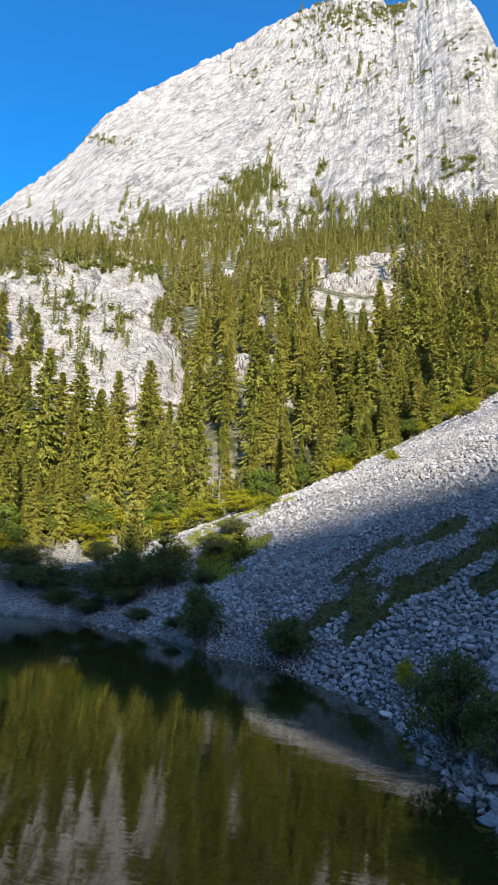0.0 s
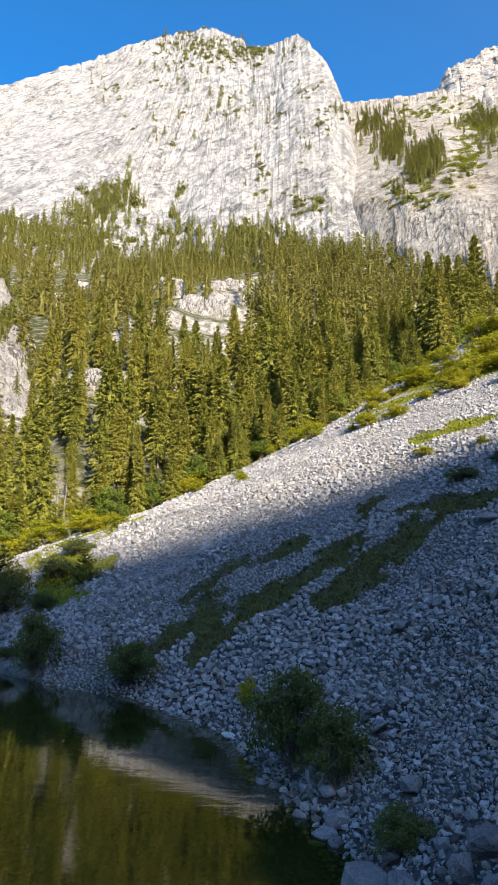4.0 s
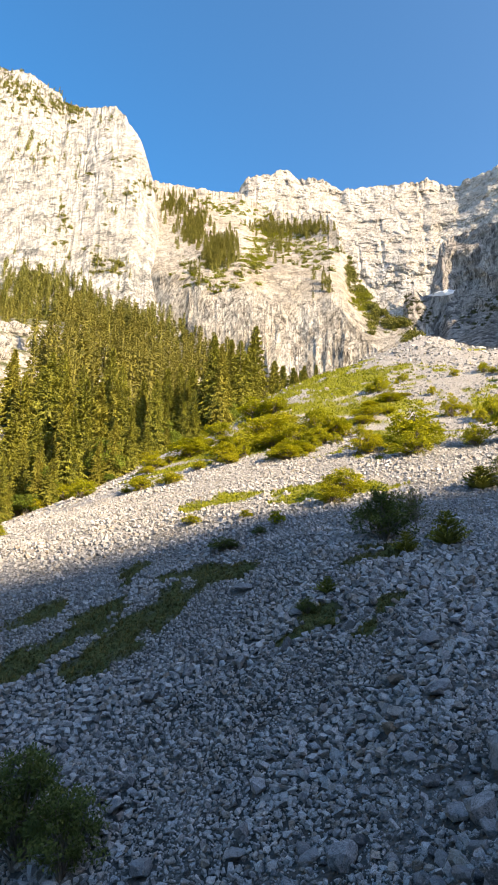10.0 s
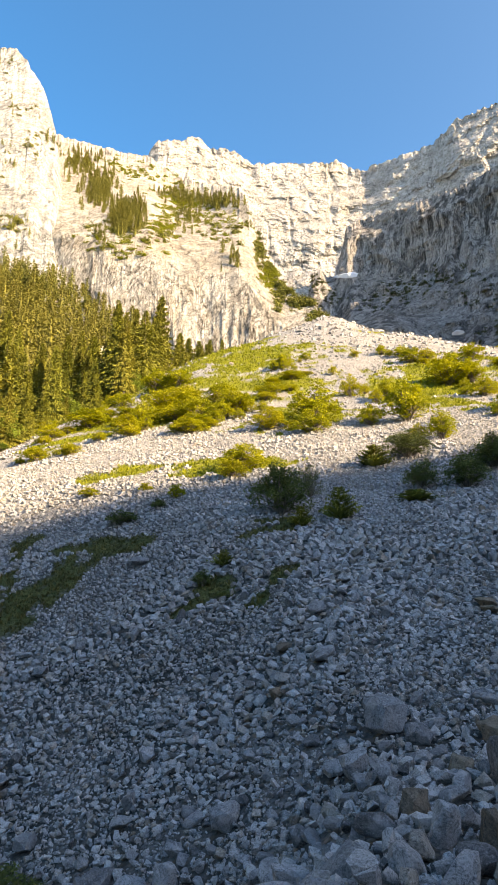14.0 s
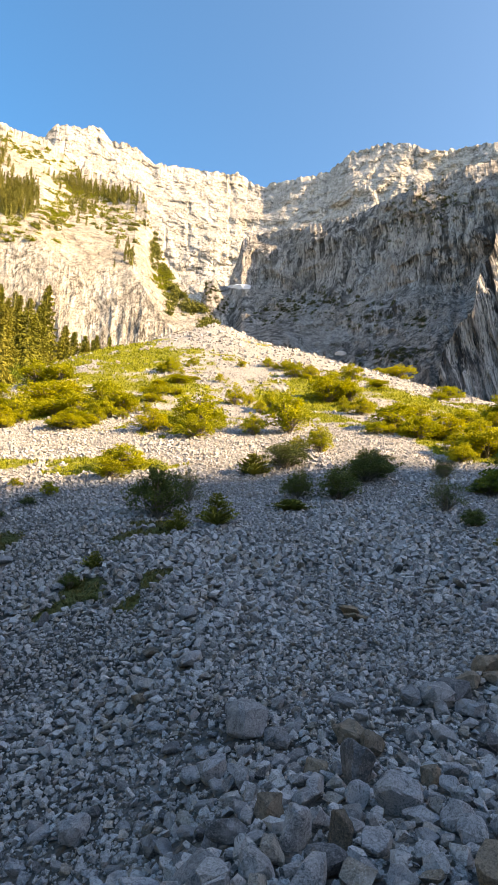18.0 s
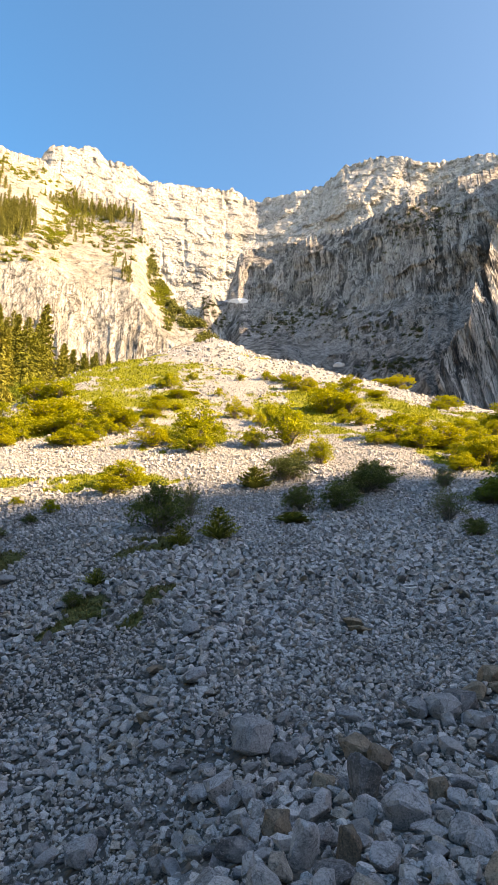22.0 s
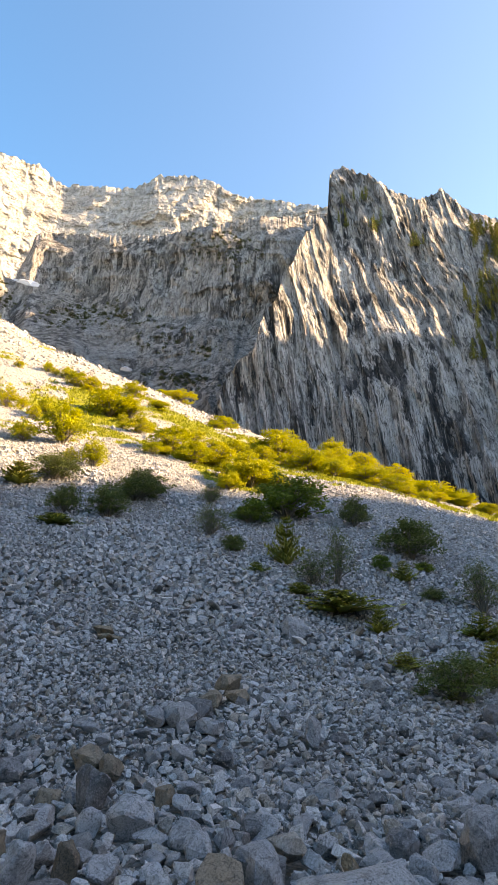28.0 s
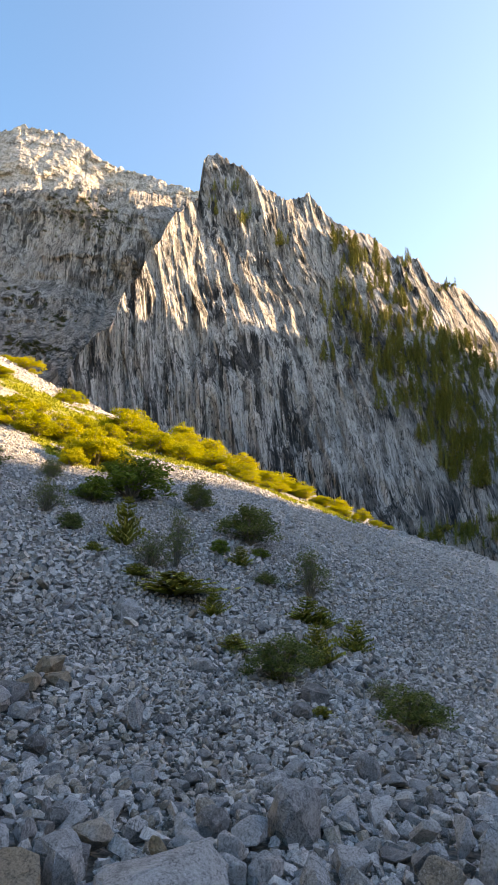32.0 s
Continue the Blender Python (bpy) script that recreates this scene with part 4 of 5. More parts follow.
V_PINNACLE = [(57.5, 34.4, 1.0, 1.1, 10), (59.1, 32.9, 1.3, 1.4, 24), (61.3, 32.7, 1.3, 1.1, 16), (59.0, 34.3, 1.3, 0.5, 8), (62.1, 30.4, 1.6, 1.4, 30), (63.6, 28.8, 1.6, 1.4, 34), (57.8, 29.9, 2.0, 1.4, 14), (57.0, 27.7, 1.6, 1.7, 16),
              (59.9, 27.2, 1.9, 1.7, 22), (57.2, 24.7, 1.9, 1.5, 14), (63.1, 26.3, 1.5, 1.7, 34), (65.5, 26.3, 1.5, 1.4, 36), (67.8, 24.6, 1.5, 1.1, 36), (69.8, 24.1, 1.4, 0.8, 34), (60.7, 24.2, 1.9, 1.7, 20), (62.8, 23.2, 1.8, 1.7, 34),
              (65.6, 23.2, 1.5, 1.7, 44), (67.9, 22.4, 1.4, 1.7, 44), (70.5, 22.0, 1.4, 1.7, 44), (61.4, 20.6, 1.8, 1.5, 14), (64.4, 19.8, 1.8, 1.4, 34), (67.0, 19.3, 1.4, 1.7, 44), (69.5, 18.5, 1.6, 1.7, 50), (65.9, 16.8, 1.4, 1.2, 20),
              (68.4, 15.7, 1.6, 1.7, 46), (70.3, 15.0, 1.1, 1.7, 36), (67.7, 13.8, 1.6, 0.9, 20), (69.8, 12.7, 1.1, 0.8, 24), (73, 19, 2.0, 4.0, 80), (73, 13, 1.6, 2.0, 40)]
V_PINNACLE_LOW = [(51.6, 34.5, 0.7, 0.7, 9), (64.8, 32.3, 0.6, 0.4, 9), (68.6, 29.4, 0.9, 0.4, 9), (44.0, 37.2, 0.5, 1.0, 8), (47.6, 36.5, 0.7, 0.8, 8), (46.2, 38.8, 0.6, 0.6, 5), (68.5, 7.8, 1.6, 0.8, 30), (65.2, 7.7, 1.4, 0.4, 14), (72, 8, 2, 1.2, 40)]
V_HEAD = [(19.7, 28.7, 3.4, 1.0, 60), (31.6, 35.4, 3.4, 2.0, 90), (26.7, 23.4, 3.4, 0.8, 60), (29.6, 26.1, 1.8, 1.2, 16), (16.8, 28.0, 2.6, 0.8, 40), (33.9, 22.1, 3.0, 0.9, 40), (24, 27, 4, 1.6, 30), (14, 27.5, 2.4, 0.8, 30), (8.3, 29.6, 0.9, 0.9, 30), (9.2, 28.2, 1.4, 0.8, 30)]
g = np.random.default_rng(9)
mixed = FAR_TINY[:2] + [(v * 2.2, f) for v, f in BUSHES_FAR]
cling("ledge_scrub", "mountain_pale", V_PALE, mixed, 0.62, "dwarf conifers and scrub on the ledges of the pale cliff", needles_far, g)
cling("cliff_foot_wood", "mountain_pale", V_PALE_LOW, FAR_TINY + [(v * 2.5, f) for v, f in BUSHES_FAR[:1]], 0.95, "thin spruce wood climbing the foot of the pale cliff", needles_far, g)
cling("cliff_hem_wood", "mountain_pale", V_PALE_HEM, FAR_TINY, 1.15, "closed spruce wood along the foot of the pale cliff", needles_far, g)
cling("shoulder_wood", "mountain_shoulder", V_SHOULDER, FAR_SPRUCES, 0.9, "spruce and scrub on the shoulder above the cliff", needles_far, g)
cling("shoulder_scrub", "mountain_shoulder", V_SHOULDER_LOW, [(v * 1.7, f) for v, f in BUSHES_FAR], 0.85, "dark low scrub running down the edge of the shoulder", needles_far, g)
cling("shoulder_meadow", "mountain_shoulder", [(-12, 38.6, 4, 0.7, 90), (-6, 36.6, 3, 1.2, 160), (-8, 34.6, 1.4, 1.0, 70), (-2, 35.2, 2.4, 1.2, 50), (3.2, 30.5, 0.8, 1.2, 60), (-13, 32.4, 4, 0.8, 40)], [(v * (2.2, 2.2, 1.0), f) for v, f in BUSHES_FAR], 0.8, "low green scrub and grass on the shoulder", blades, g)
cling("pinnacle_wood", "mountain_pinnacle", [(a, e, w, h, n * 2 // 3) for a, e, w, h, n in V_PINNACLE], [(v * (1.3, 1.3, 1), f) for v, f in FAR_SPRUCES + FAR_TINY], 1.15, "tall spruces on the steep flank beside the ribbed cliff", needles_far, g, 3.0)
cling("pinnacle_scrub", "mountain_pinnacle", V_PINNACLE_LOW, FAR_TINY + [(v * 2.0, f) for v, f in BUSHES_FAR[:2]], 0.9, "small trees in the clefts of the ribbed cliff", needles_far, g, 2.0)
cling("headwall_scrub", "mountain_headwall", V_HEAD, [(v * 2.0, f) for v, f in BUSHES_FAR], 0.8, "dark green scrub on the ledges of the headwall", scrub_dark, g)


# ---- rock outcrops in the wood ----
def rock_blob(name, g, cuts, size, material, rough=0.18):
    bm = bmesh.new()
    bmesh.ops.create_icosphere(bm, subdivisions=cuts, radius=1)
    co = np.array([v.co for v in bm.verts])
    off = g.uniform(0, 50, 3)
    q = co * 1.6 + off
    k = 1 + rough * 1.6 * fbm(q[:, 0], q[:, 1], q[:, 2], 3) + rough * ridged(q[:, 0] * 2, q[:, 1] * 2, q[:, 2] * 0.7, 3) * 0.7 + rough * 0.5 * fbm(q[:, 0] * 5, q[:, 1] * 5, q[:, 2] * 3, 3)
    co = np.sign(co) * np.abs(co) ** 0.75 * k[:, None] * np.array(size)
    for v, c in zip(bm.verts, co):
        v.co = c
    me = bpy.data.meshes.new(name)
    bm.to_mesh(me)
    bm.free()
    me.materials.append(material)
    me.polygons.foreach_set("use_smooth", np.full(len(me.polygons), cuts > 3, bool))
    return me


def meet(az, up, r0=20, r1=300):
    """Where the sight line at a heading and height angle meets the ground."""
    r = np.linspace(r0, r1, 1400)
    x, y = r * math.sin(radians(az)), r * math.cos(radians(az))
    z = ground_z(x, y)
    k = np.nonzero(z >= EYE_Z + r * math.tan(radians(up)))[0]
    k = int(k[0]) if len(k) else -1
    return x[k], y[k], z[k], r[k]


rock_wall("lower_cliff", "pale broken cliff that stands out of the spruce wood",
          [(-80, 19), (-74, 22), (-69, 23.5), (-66, 24.5), (-62, 25), (-59.5, 26), (-57, 26.5), (-54, 25.8), (-52, 23), (-50, 19.5), (-48, 17), (-45, 14.5)],
          [(-80, 9), (-66, 10), (-58, 11.5), (-53, 13.0), (-45, 12.5)], [(-80, 92), (-60, 96), (-52, 103), (-45, 112)], [(-80, 125), (-60, 130), (-52, 128), (-45, 122)], 240, 110, rock_low,
          lambda u, w, r: 0.28 * relief_slab(u * 2, w * 2, r), 0.5, 1.2, 40, "cliff")
cling("lower_cliff_scrub", "lower_cliff", [(-66, 23.9, 4, 0.9, 60), (-59, 25.4, 3, 0.8, 60), (-54.5, 25, 2, 1.0, 40), (-52.5, 21.5, 1.6, 1.5, 34), (-49.5, 17.5, 2.2, 1.2, 40), (-61, 21.5, 3, 1.5, 20), (-64, 19, 2.5, 2, 16), (-60, 17, 3, 2, 14), (-57, 20, 1.5, 1.5, 14), (-67, 15, 3, 2, 14), (-72, 20, 4, 2, 40)],
      FAR_TINY + [(v * 2, f) for v, f in BUSHES_FAR[:2]], 0.5, "small spruces and scrub on the broken cliff", needles_far, np.random.default_rng(10))
g = np.random.default_rng(12)
for a, e, w, h in ((-36.4, 17.2, 6.8, 3.4), (-35.5, 24.3, 6.6, 2.3), (-32.6, 25.7, 3.2, 1.6), (-51.9, 12.7, 1.9, 1.6), (-43.3, 17.3, 1.8, 1.8), (-30.5, 18.1, 2.1, 2.7),
                   (-48.1, 14.8, 2.3, 1.6), (-44.7, 16.7, 2.7, 1.6), (-47, 24, 4, 2.4), (-41, 21, 3, 1.6), (-28, 22, 2.5, 1.5), (-12.0, 20.0, 1.1, 2.2), (-22.5, 19.5, 1.5, 1.2)):
    n = max(1, round(w / 2.0))
    for k in range(n):
        ak, ek = a + w * ((k + 0.5) / n - 0.5) + g.normal() * 0.2, e + g.uniform(-0.35, 0.35) * h * (n > 1)
        x_, y_, z_, r_ = meet(ak, ek)
        wide, tall = radians(w / n * g.uniform(0.8, 1.3)) * r_ / 2, radians(h * g.uniform(0.6, 1.1)) * r_ / 2
        ob = new("rock_outcrop", rock_blob("rock_outcrop", g, 4, (wide * 1.15, max(1.5, wide * 0.5), tall * 1.3), rock_low, 0.3))
        ob.matrix_basis = Matrix.Translation((x_, y_, z_)) @ pose(0, 0, 0, 0, g.uniform(-14, 14), -ak)
        tagged(ob, "pale limestone outcrop between the spruces", "rock", "outcrops in the wood")

# ---- snow left in the cirque ----
snow_mat = Mat("old_snow", 0.7, 0.3)
snow_mat.colour(snow_mat.mix(snow_mat.noise(snow_mat.place(), 0.3, 5), (0.62, 0.64, 0.68), (0.86, 0.87, 0.9)))
for a, e, w, h in ((11.3, 30.1, 2.6, 0.42), (21.5, 23.9, 1.2, 0.4)):
    rings, spokes = np.linspace(0, 1, 7), 40
    pts = []
    for k in rings:
        for t in np.linspace(0, 2 * np.pi, spokes, endpoint=False):
            rag = 1 + 0.12 * math.sin(3 * t + a) + 0.06 * math.sin(7 * t)
            p = on_wall("mountain_headwall", a + w / 2 * k * rag * math.cos(t), e + h / 2 * k * rag * math.sin(t))
            lift = 1.6 * math.sqrt(max(0, 1 - k * k)) - 0.2
            pts.append((p[0] * (1 - lift / 500), p[1] * (1 - lift / 500), p[2] + 0.5 * lift))
    ob = new("snow_patch", mesh_from("snow_patch", pts, [(i * spokes + j, i * spokes + (j + 1) % spokes, (i + 1) * spokes + (j + 1) % spokes, (i + 1) * spokes + j) for i in range(6) for j in range(spokes)], snow_mat.m))
    tagged(ob, "last dirty snow patch at the foot of the headwall", "snow", "snow patches")


# ---- shrubs ----
def shrub_meshes(g, stems, leaf_n, leaf, lobes, upright, twiggy=False):
    """Curved stems from one foot that end in rounded lobes of leaves, in a shrub 1 m wide and 1 m high."""
    tubes, tufts, radii = [], [], []
    for k in range(stems):
        th, lean = k * 2.39996 + g.normal() * 0.3, math.sqrt((k + 0.5) / stems)
        top = np.array([math.cos(th) * 0.43 * lean, math.sin(th) * 0.43 * lean, upright * (0.86 - 0.58 * lean ** 2.2) * g.uniform(0.75, 1.1)])
        s = np.linspace(0, 1, 6)[:, None]
        pts = np.concatenate([top[:2] * s ** 1.3, (top[2] * np.sin(s * 1.45) / np.sin(1.45))], 1) + np.concatenate([[[0, 0, -0.05]], g.normal(size=(5, 3)) * 0.015])
        tubes.append(tube(pts, np.linspace(0.016, 0.003, 6), 4))
        tufts.append(pts[5])
        radii.append(g.uniform(0.09, 0.16))
        for _ in range(lobes):
            p = pts[int(g.uniform(0.4, 0.95) * 5)]
            q = p + g.normal(size=3) * (0.11, 0.11, 0.08) + (0, 0, 0.05)
            tubes.append(tube(np.stack([p, (p + q) / 2 + g.normal(size=3) * 0.01, q]), [0.006, 0.004, 0.002], 3))
            tufts.append(q)
            radii.append(g.uniform(0.05, 0.11))
    tufts, radii = np.array(tufts), np.array(radii)
    n = int(leaf_n / (2.0 if twiggy else 1))
    k = g.choice(len(tufts), size=n, p=radii ** 2 / (radii ** 2).sum())
    way = g.normal(size=(n, 3))
    way /= np.linalg.norm(way, axis=1, keepdims=True)
    c = tufts[k] + way * (radii[k] * g.uniform(0.35, 1.1, n) ** 0.7)[:, None] * (1, 1, 0.8)
    c[:, 2] = np.maximum(c[:, 2], 0.02)
    d = g.normal(size=(n, 3)) + way * 0.6
    d /= np.linalg.norm(d, axis=1, keepdims=True)
    side = np.cross(d, way + g.normal(size=(n, 3)) * 0.5)
    side /= np.linalg.norm(side, axis=1, keepdims=True)
    ln = leaf * g.uniform(0.6, 1.3, (n, 1))
    v = np.stack([c - d * ln, c + side * ln * 0.45, c + d * ln, c - side * ln * 0.45], 1).reshape(-1, 3)
    return gather(tubes), (v, np.arange(len(v)).reshape(-1, 4))


g = np.random.default_rng(33)
SHRUBS = {}
for kind, mats, args in (("willow", leaves, (22, 3800, 0.03, 3, 1.0)), ("dull", leaves_shaded, (26, 6500, 0.021, 3, 1.0)), ("twiggy", leaves_shaded, (26, 5200, 0.018, 4, 1.05, True)), ("bright", leaves_bright, (22, 4200, 0.03, 3, 1.0))):
    SHRUBS[kind] = []
    for _ in range(3):
        st, lf = shrub_meshes(g, *args)
        SHRUBS[kind].append((mesh_from("stem", *st, bark), mesh_from("foliage", *lf, mats, False)))
pine = []
for _ in range(3):
    v, f = spruce_crown(g, 1.0, 0.52, 13, 9, 7, 0.45, 0.02, -1.1)
    pine.append((mesh_from("stem", *tube([(0, 0, -0.05), (0.01, 0, 0.5), (0, 0, 0.98)], [0.025, 0.015, 0.003], 5), bark), mesh_from("foliage", v, f, needles, False)))
SHRUBS["pine"] = pine
turn = np.random.default_rng(3)


def shrub(kind, x, y, wide, tall, name, label, category, group):
    z = float(ground_z(x, y))
    ob = base(name, label, category, group, Matrix.Translation((x, y, z - 0.03 * tall)) @ pose(0, 0, 0, 0, 0, turn.uniform(0, 360)) @ Matrix.Diagonal((wide * 1.12, wide * 1.12, tall * 1.12, 1)))
    st, fo = SHRUBS[kind][turn.integers(3)]
    part("stem", st, ob)
    part("foliage", fo, ob)


for x, y, w, h in ((-6.5, 12.9, 2.0, 2.3), (-5.2, 12.0, 1.5, 1.6), (-21.6, 18.9, 2.1, 2.8), (-16.0, 18.5, 2.2, 1.7), (-3.3, 9.9, 1.0, 0.7)):
    shrub("dull", x, y, w, h, "willow_shrub", "shaded grey-green willow shrub on the lake shore", "shrub", "shore willows")
shrub("willow", -9.7, 16.4, 0.6, 0.8, "willow_shrub", "small yellow-green shrub by the shore stones", "shrub", "shore willows")
for x, y, w, h in ((-32.3, 22.4, 4.4, 4.0), (-29.5, 23.0, 3.1, 3.8), (-30.9, 25.3, 1.9, 2.2), (-28.2, 26.1, 2.5, 2.0), (-29.0, 28.4, 2.3, 1.7), (-37.9, 24.0, 2.5, 2.5), (-38.9, 21.0, 4.7, 2.8),
                   (-31.4, 21.4, 3.2, 3.5), (-44, 21.5, 4, 3), (-49, 20, 4.5, 3.2), (-35, 22, 3.5, 2.4), (-26.5, 23.5, 1.6, 1.5), (-41.5, 20.2, 3.6, 2.4), (-36.5, 20.3, 2.6, 1.6),
                   (-33.5, 20.6, 2.4, 1.5), (-28.4, 20.6, 1.8, 1.1), (-46, 18.2, 3.5, 2.0), (-25, 20.2, 1.2, 0.8), (-52, 16.5, 4, 2.4)):
    shrub("dull", x, y, w, h * 0.68, "dark_shrub", "dense shrub above the far shore with leaf colour darkened for shade", "shrub", "far shore shrubs")
for x, y, w, h in ((-30.4, 23.9, 1.6, 3.2), (-33.6, 23.5, 1.5, 3.4), (-25.6, 25.6, 1.1, 1.8), (-36, 25.5, 1.8, 3.6)):
    shrub("pine", x, y, w, h, "young_spruce", "young dark spruce among the shore shrubs", "tree", "young spruces")
SHADED = [(23.8, 24.6, 1.9, 1.8), (22.2, 19.3, 3.1, 2.0), (18.7, 15.4, 1.1, 0.6), (11.6, 9.0, 1.7, 1.1), (10.2, 5.2, 1.2, 0.8), (13.7, 21.3, 1.1, 0.7), (12.7, 29.3, 3.3, 1.5),
          (1.7, 24.2, 2.5, 2.2), (9.7, 34.0, 2.9, 1.7), (13.5, 30.4, 2.4, 1.7), (8.5, 27.6, 1.6, 1.5), (10.2, 26.5, 2.1, 1.5), (17.6, 26.1, 1.2, 1.0), (-1.1, 18.7, 0.7, 0.5),
          (-3.9, 29.2, 0.8, 0.5), (-5.4, 28.3, 1.6, 0.7), (13.5, 20.9, 0.8, 0.5), (-0.4, 17.5, 0.6, 0.2)]
FRESH = [(20.6, 26.6, 4.6, 2.4), (17.9, 26.0, 2.1, 1.2), (19.1, 18.3, 0.9, 0.7), (21.3, 17.9, 0.9, 0.5)]
TWIGGY = [(14.0, 23.7, 1.7, 1.5), (17.9, 30.2, 1.5, 1.2), (14.4, 17.1, 1.6, 1.2), (15.6, 17.1, 1.3, 2.2), (20.1, 14.3, 1.8, 2.0), (13.1, 7.4, 0.8, 0.5), (3.2, 27.2, 1.5, 1.5),
          (17.4, 29.7, 1.3, 1.1)]
DWARF = [(15.0, 19.4, 1.0, 1.8), (13.6, 14.9, 1.9, 0.7), (13.3, 16.5, 0.8, 0.4), (13.7, 13.3, 0.6, 0.8), (19.2, 17.2, 0.7, 0.8), (17.2, 12.4, 0.9, 0.8), (17.4, 11.9, 0.7, 0.7),
         (16.6, 10.2, 0.8, 0.9), (12.4, 11.2, 0.7, 0.4), (13.9, 9.7, 0.8, 1.0), (10.3, 7.1, 0.4, 0.2), (12.9, 18.5, 0.6, 0.4), (3.8, 22.7, 1.0, 1.2), (2.3, 22.4, 0.7, 0.7),
         (7.5, 32.8, 1.4, 1.2), (7.4, 25.0, 1.3, 0.5), (-0.5, 19.7, 0.5, 0.5)]
SUNNY = [(6.3, 48.1, 4.7, 3.3), (2.5, 47.4, 3.0, 1.8), (0.3, 34.4, 2.6, 1.6), (13.3, 45.5, 3.9, 3.4), (15.1, 58.1, 2.3, 2.3), (23.4, 63.1, 5.6, 3.3), (25.6, 62.3, 3.3, 2.6),
         (11.9, 61.1, 2.4, 2.3), (11.9, 71.9, 1.1, 1.3), (21.2, 83.3, 1.9, 1.6), (17.0, 82.8, 1.5, 1.2), (23.6, 77.1, 3.6, 2.0), (25.7, 76.7, 2.4, 1.8), (30.9, 74.6, 3.6, 2.2),
         (23.4, 80.9, 2.5, 1.7), (6.6, 80.0, 2.4, 2.0), (10.0, 84.7, 1.7, 1.3), (13.4, 38.3, 2.1, 1.9)]
SUNNY_EAST = [(52.5, 103.0, 6.9, 2.3), (32.9, 70.5, 3.1, 0.9), (43.5, 71.3, 4.5, 1.8), (23.6, 54.7, 2.9, 1.7), (22.6, 45.6, 4.4, 2.2), (23.1, 42.1, 3.2, 1.8), (25.7, 42.3, 3.3, 2.1),
              (24.2, 35.9, 3.3, 2.1), (27.0, 37.1, 2.6, 1.7), (38.4, 51.0, 5.5, 3.4), (37.4, 54.0, 2.5, 1.9), (37.7, 45.5, 4.0, 2.5), (29.2, 53.7, 3.0, 1.5), (32.8, 51.1, 3.5, 1.5)]
SUNNY_CREST = [(24.3, 35.6, 3.5, 2.5), (42.6, 42.1, 4.0, 1.7), (44.5, 40.0, 3.4, 1.6), (50.8, 41.5, 3.7, 1.7), (54.0, 40.1, 3.5, 1.6), (54.6, 37.5, 2.8, 1.2), (55.5, 35.7, 2.5, 1.7),
               (57.7, 34.2, 2.2, 1.4), (64.7, 36.6, 2.4, 0.8), (42.5, 45.8, 3.6, 1.8), (40.6, 47.3, 3.6, 1.7), (48.7, 48.9, 4.0, 2.6), (48.9, 53.9, 4.2, 2.8), (50.7, 45.7, 3.9, 2.3),
               (53.6, 42.1, 3.9, 1.7)]
SUNNY_WEST = [(0.1, 56.6, 3.0, 1.9), (-1.4, 54.5, 2.1, 1.6), (3.7, 64.7, 3.8, 1.3), (-3.8, 52.6, 3.1, 1.3), (-5.5, 61.4, 3.0, 2.1), (6.6, 71.8, 3.6, 1.0), (-0.4, 56.8, 3.9, 2.5),
              (-4.2, 49.6, 3.4, 1.2), (6.0, 77.6, 2.2, 2.2), (-7.5, 61.6, 6.0, 2.7), (-9.3, 57.8, 3.4, 2.5), (-10.5, 54.4, 3.2, 1.9), (-16.8, 65.6, 5.2, 2.0), (-14.2, 49.3, 1.5, 0.9),
              (-17.1, 50.2, 2.3, 1.3), (-20.3, 63.4, 3.2, 1.6), (-17.6, 81.6, 2.9, 1.6), (-5.9, 66.1, 3.9, 1.9), (-3.1, 29.8, 0.8, 0.7), (-5.0, 32.1, 0.7, 0.5), (-8.4, 33.8, 1.1, 0.6),
              (-25.6, 42.6, 1.0, 0.7)]
# shrubs in shade take the leaf copy whose colour is darkened for it
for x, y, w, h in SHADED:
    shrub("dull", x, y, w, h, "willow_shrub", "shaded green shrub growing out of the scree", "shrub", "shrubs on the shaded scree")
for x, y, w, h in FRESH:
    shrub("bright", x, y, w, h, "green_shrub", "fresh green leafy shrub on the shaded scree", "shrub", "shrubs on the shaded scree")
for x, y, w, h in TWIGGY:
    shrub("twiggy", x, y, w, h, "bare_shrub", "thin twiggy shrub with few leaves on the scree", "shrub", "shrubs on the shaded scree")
for x, y, w, h in DWARF:
    shrub("pine", x, y, w, h, "dwarf_conifer", "low bushy conifer rooted between the stones", "shrub", "dwarf conifers on the scree")
FOREST_HEM = [(-11.1, 78.3, 4.7, 2.7), (-7.9, 75.9, 4.5, 2.3), (-14.6, 72.7, 3.6, 2.2), (-15.9, 65.8, 3.3, 1.8), (-4.0, 56.5, 3.8, 2.2), (-2.1, 62.1, 3.6, 2.4), (-17.9, 51.7, 2.1, 1.1), (-13.9, 49.0, 1.9, 1.1), (-9.6, 52.3, 2.0, 1.1),
              (-33.9, 34.6, 3.1, 1.3), (-45.5, 36.0, 4.9, 2.2), (-47.8, 31.1, 4.8, 2.7), (-29.3, 32.1, 2.0, 1.0), (-29.9, 42.6, 1.9, 0.9), (-45.4, 41.4, 2.9, 2.0), (-23.7, 39.7, 1.1, 0.7), (-36, 36, 3.6, 2), (-40, 35.5, 4, 2.2), (-26, 58, 3, 2)]
g = np.random.default_rng(40)
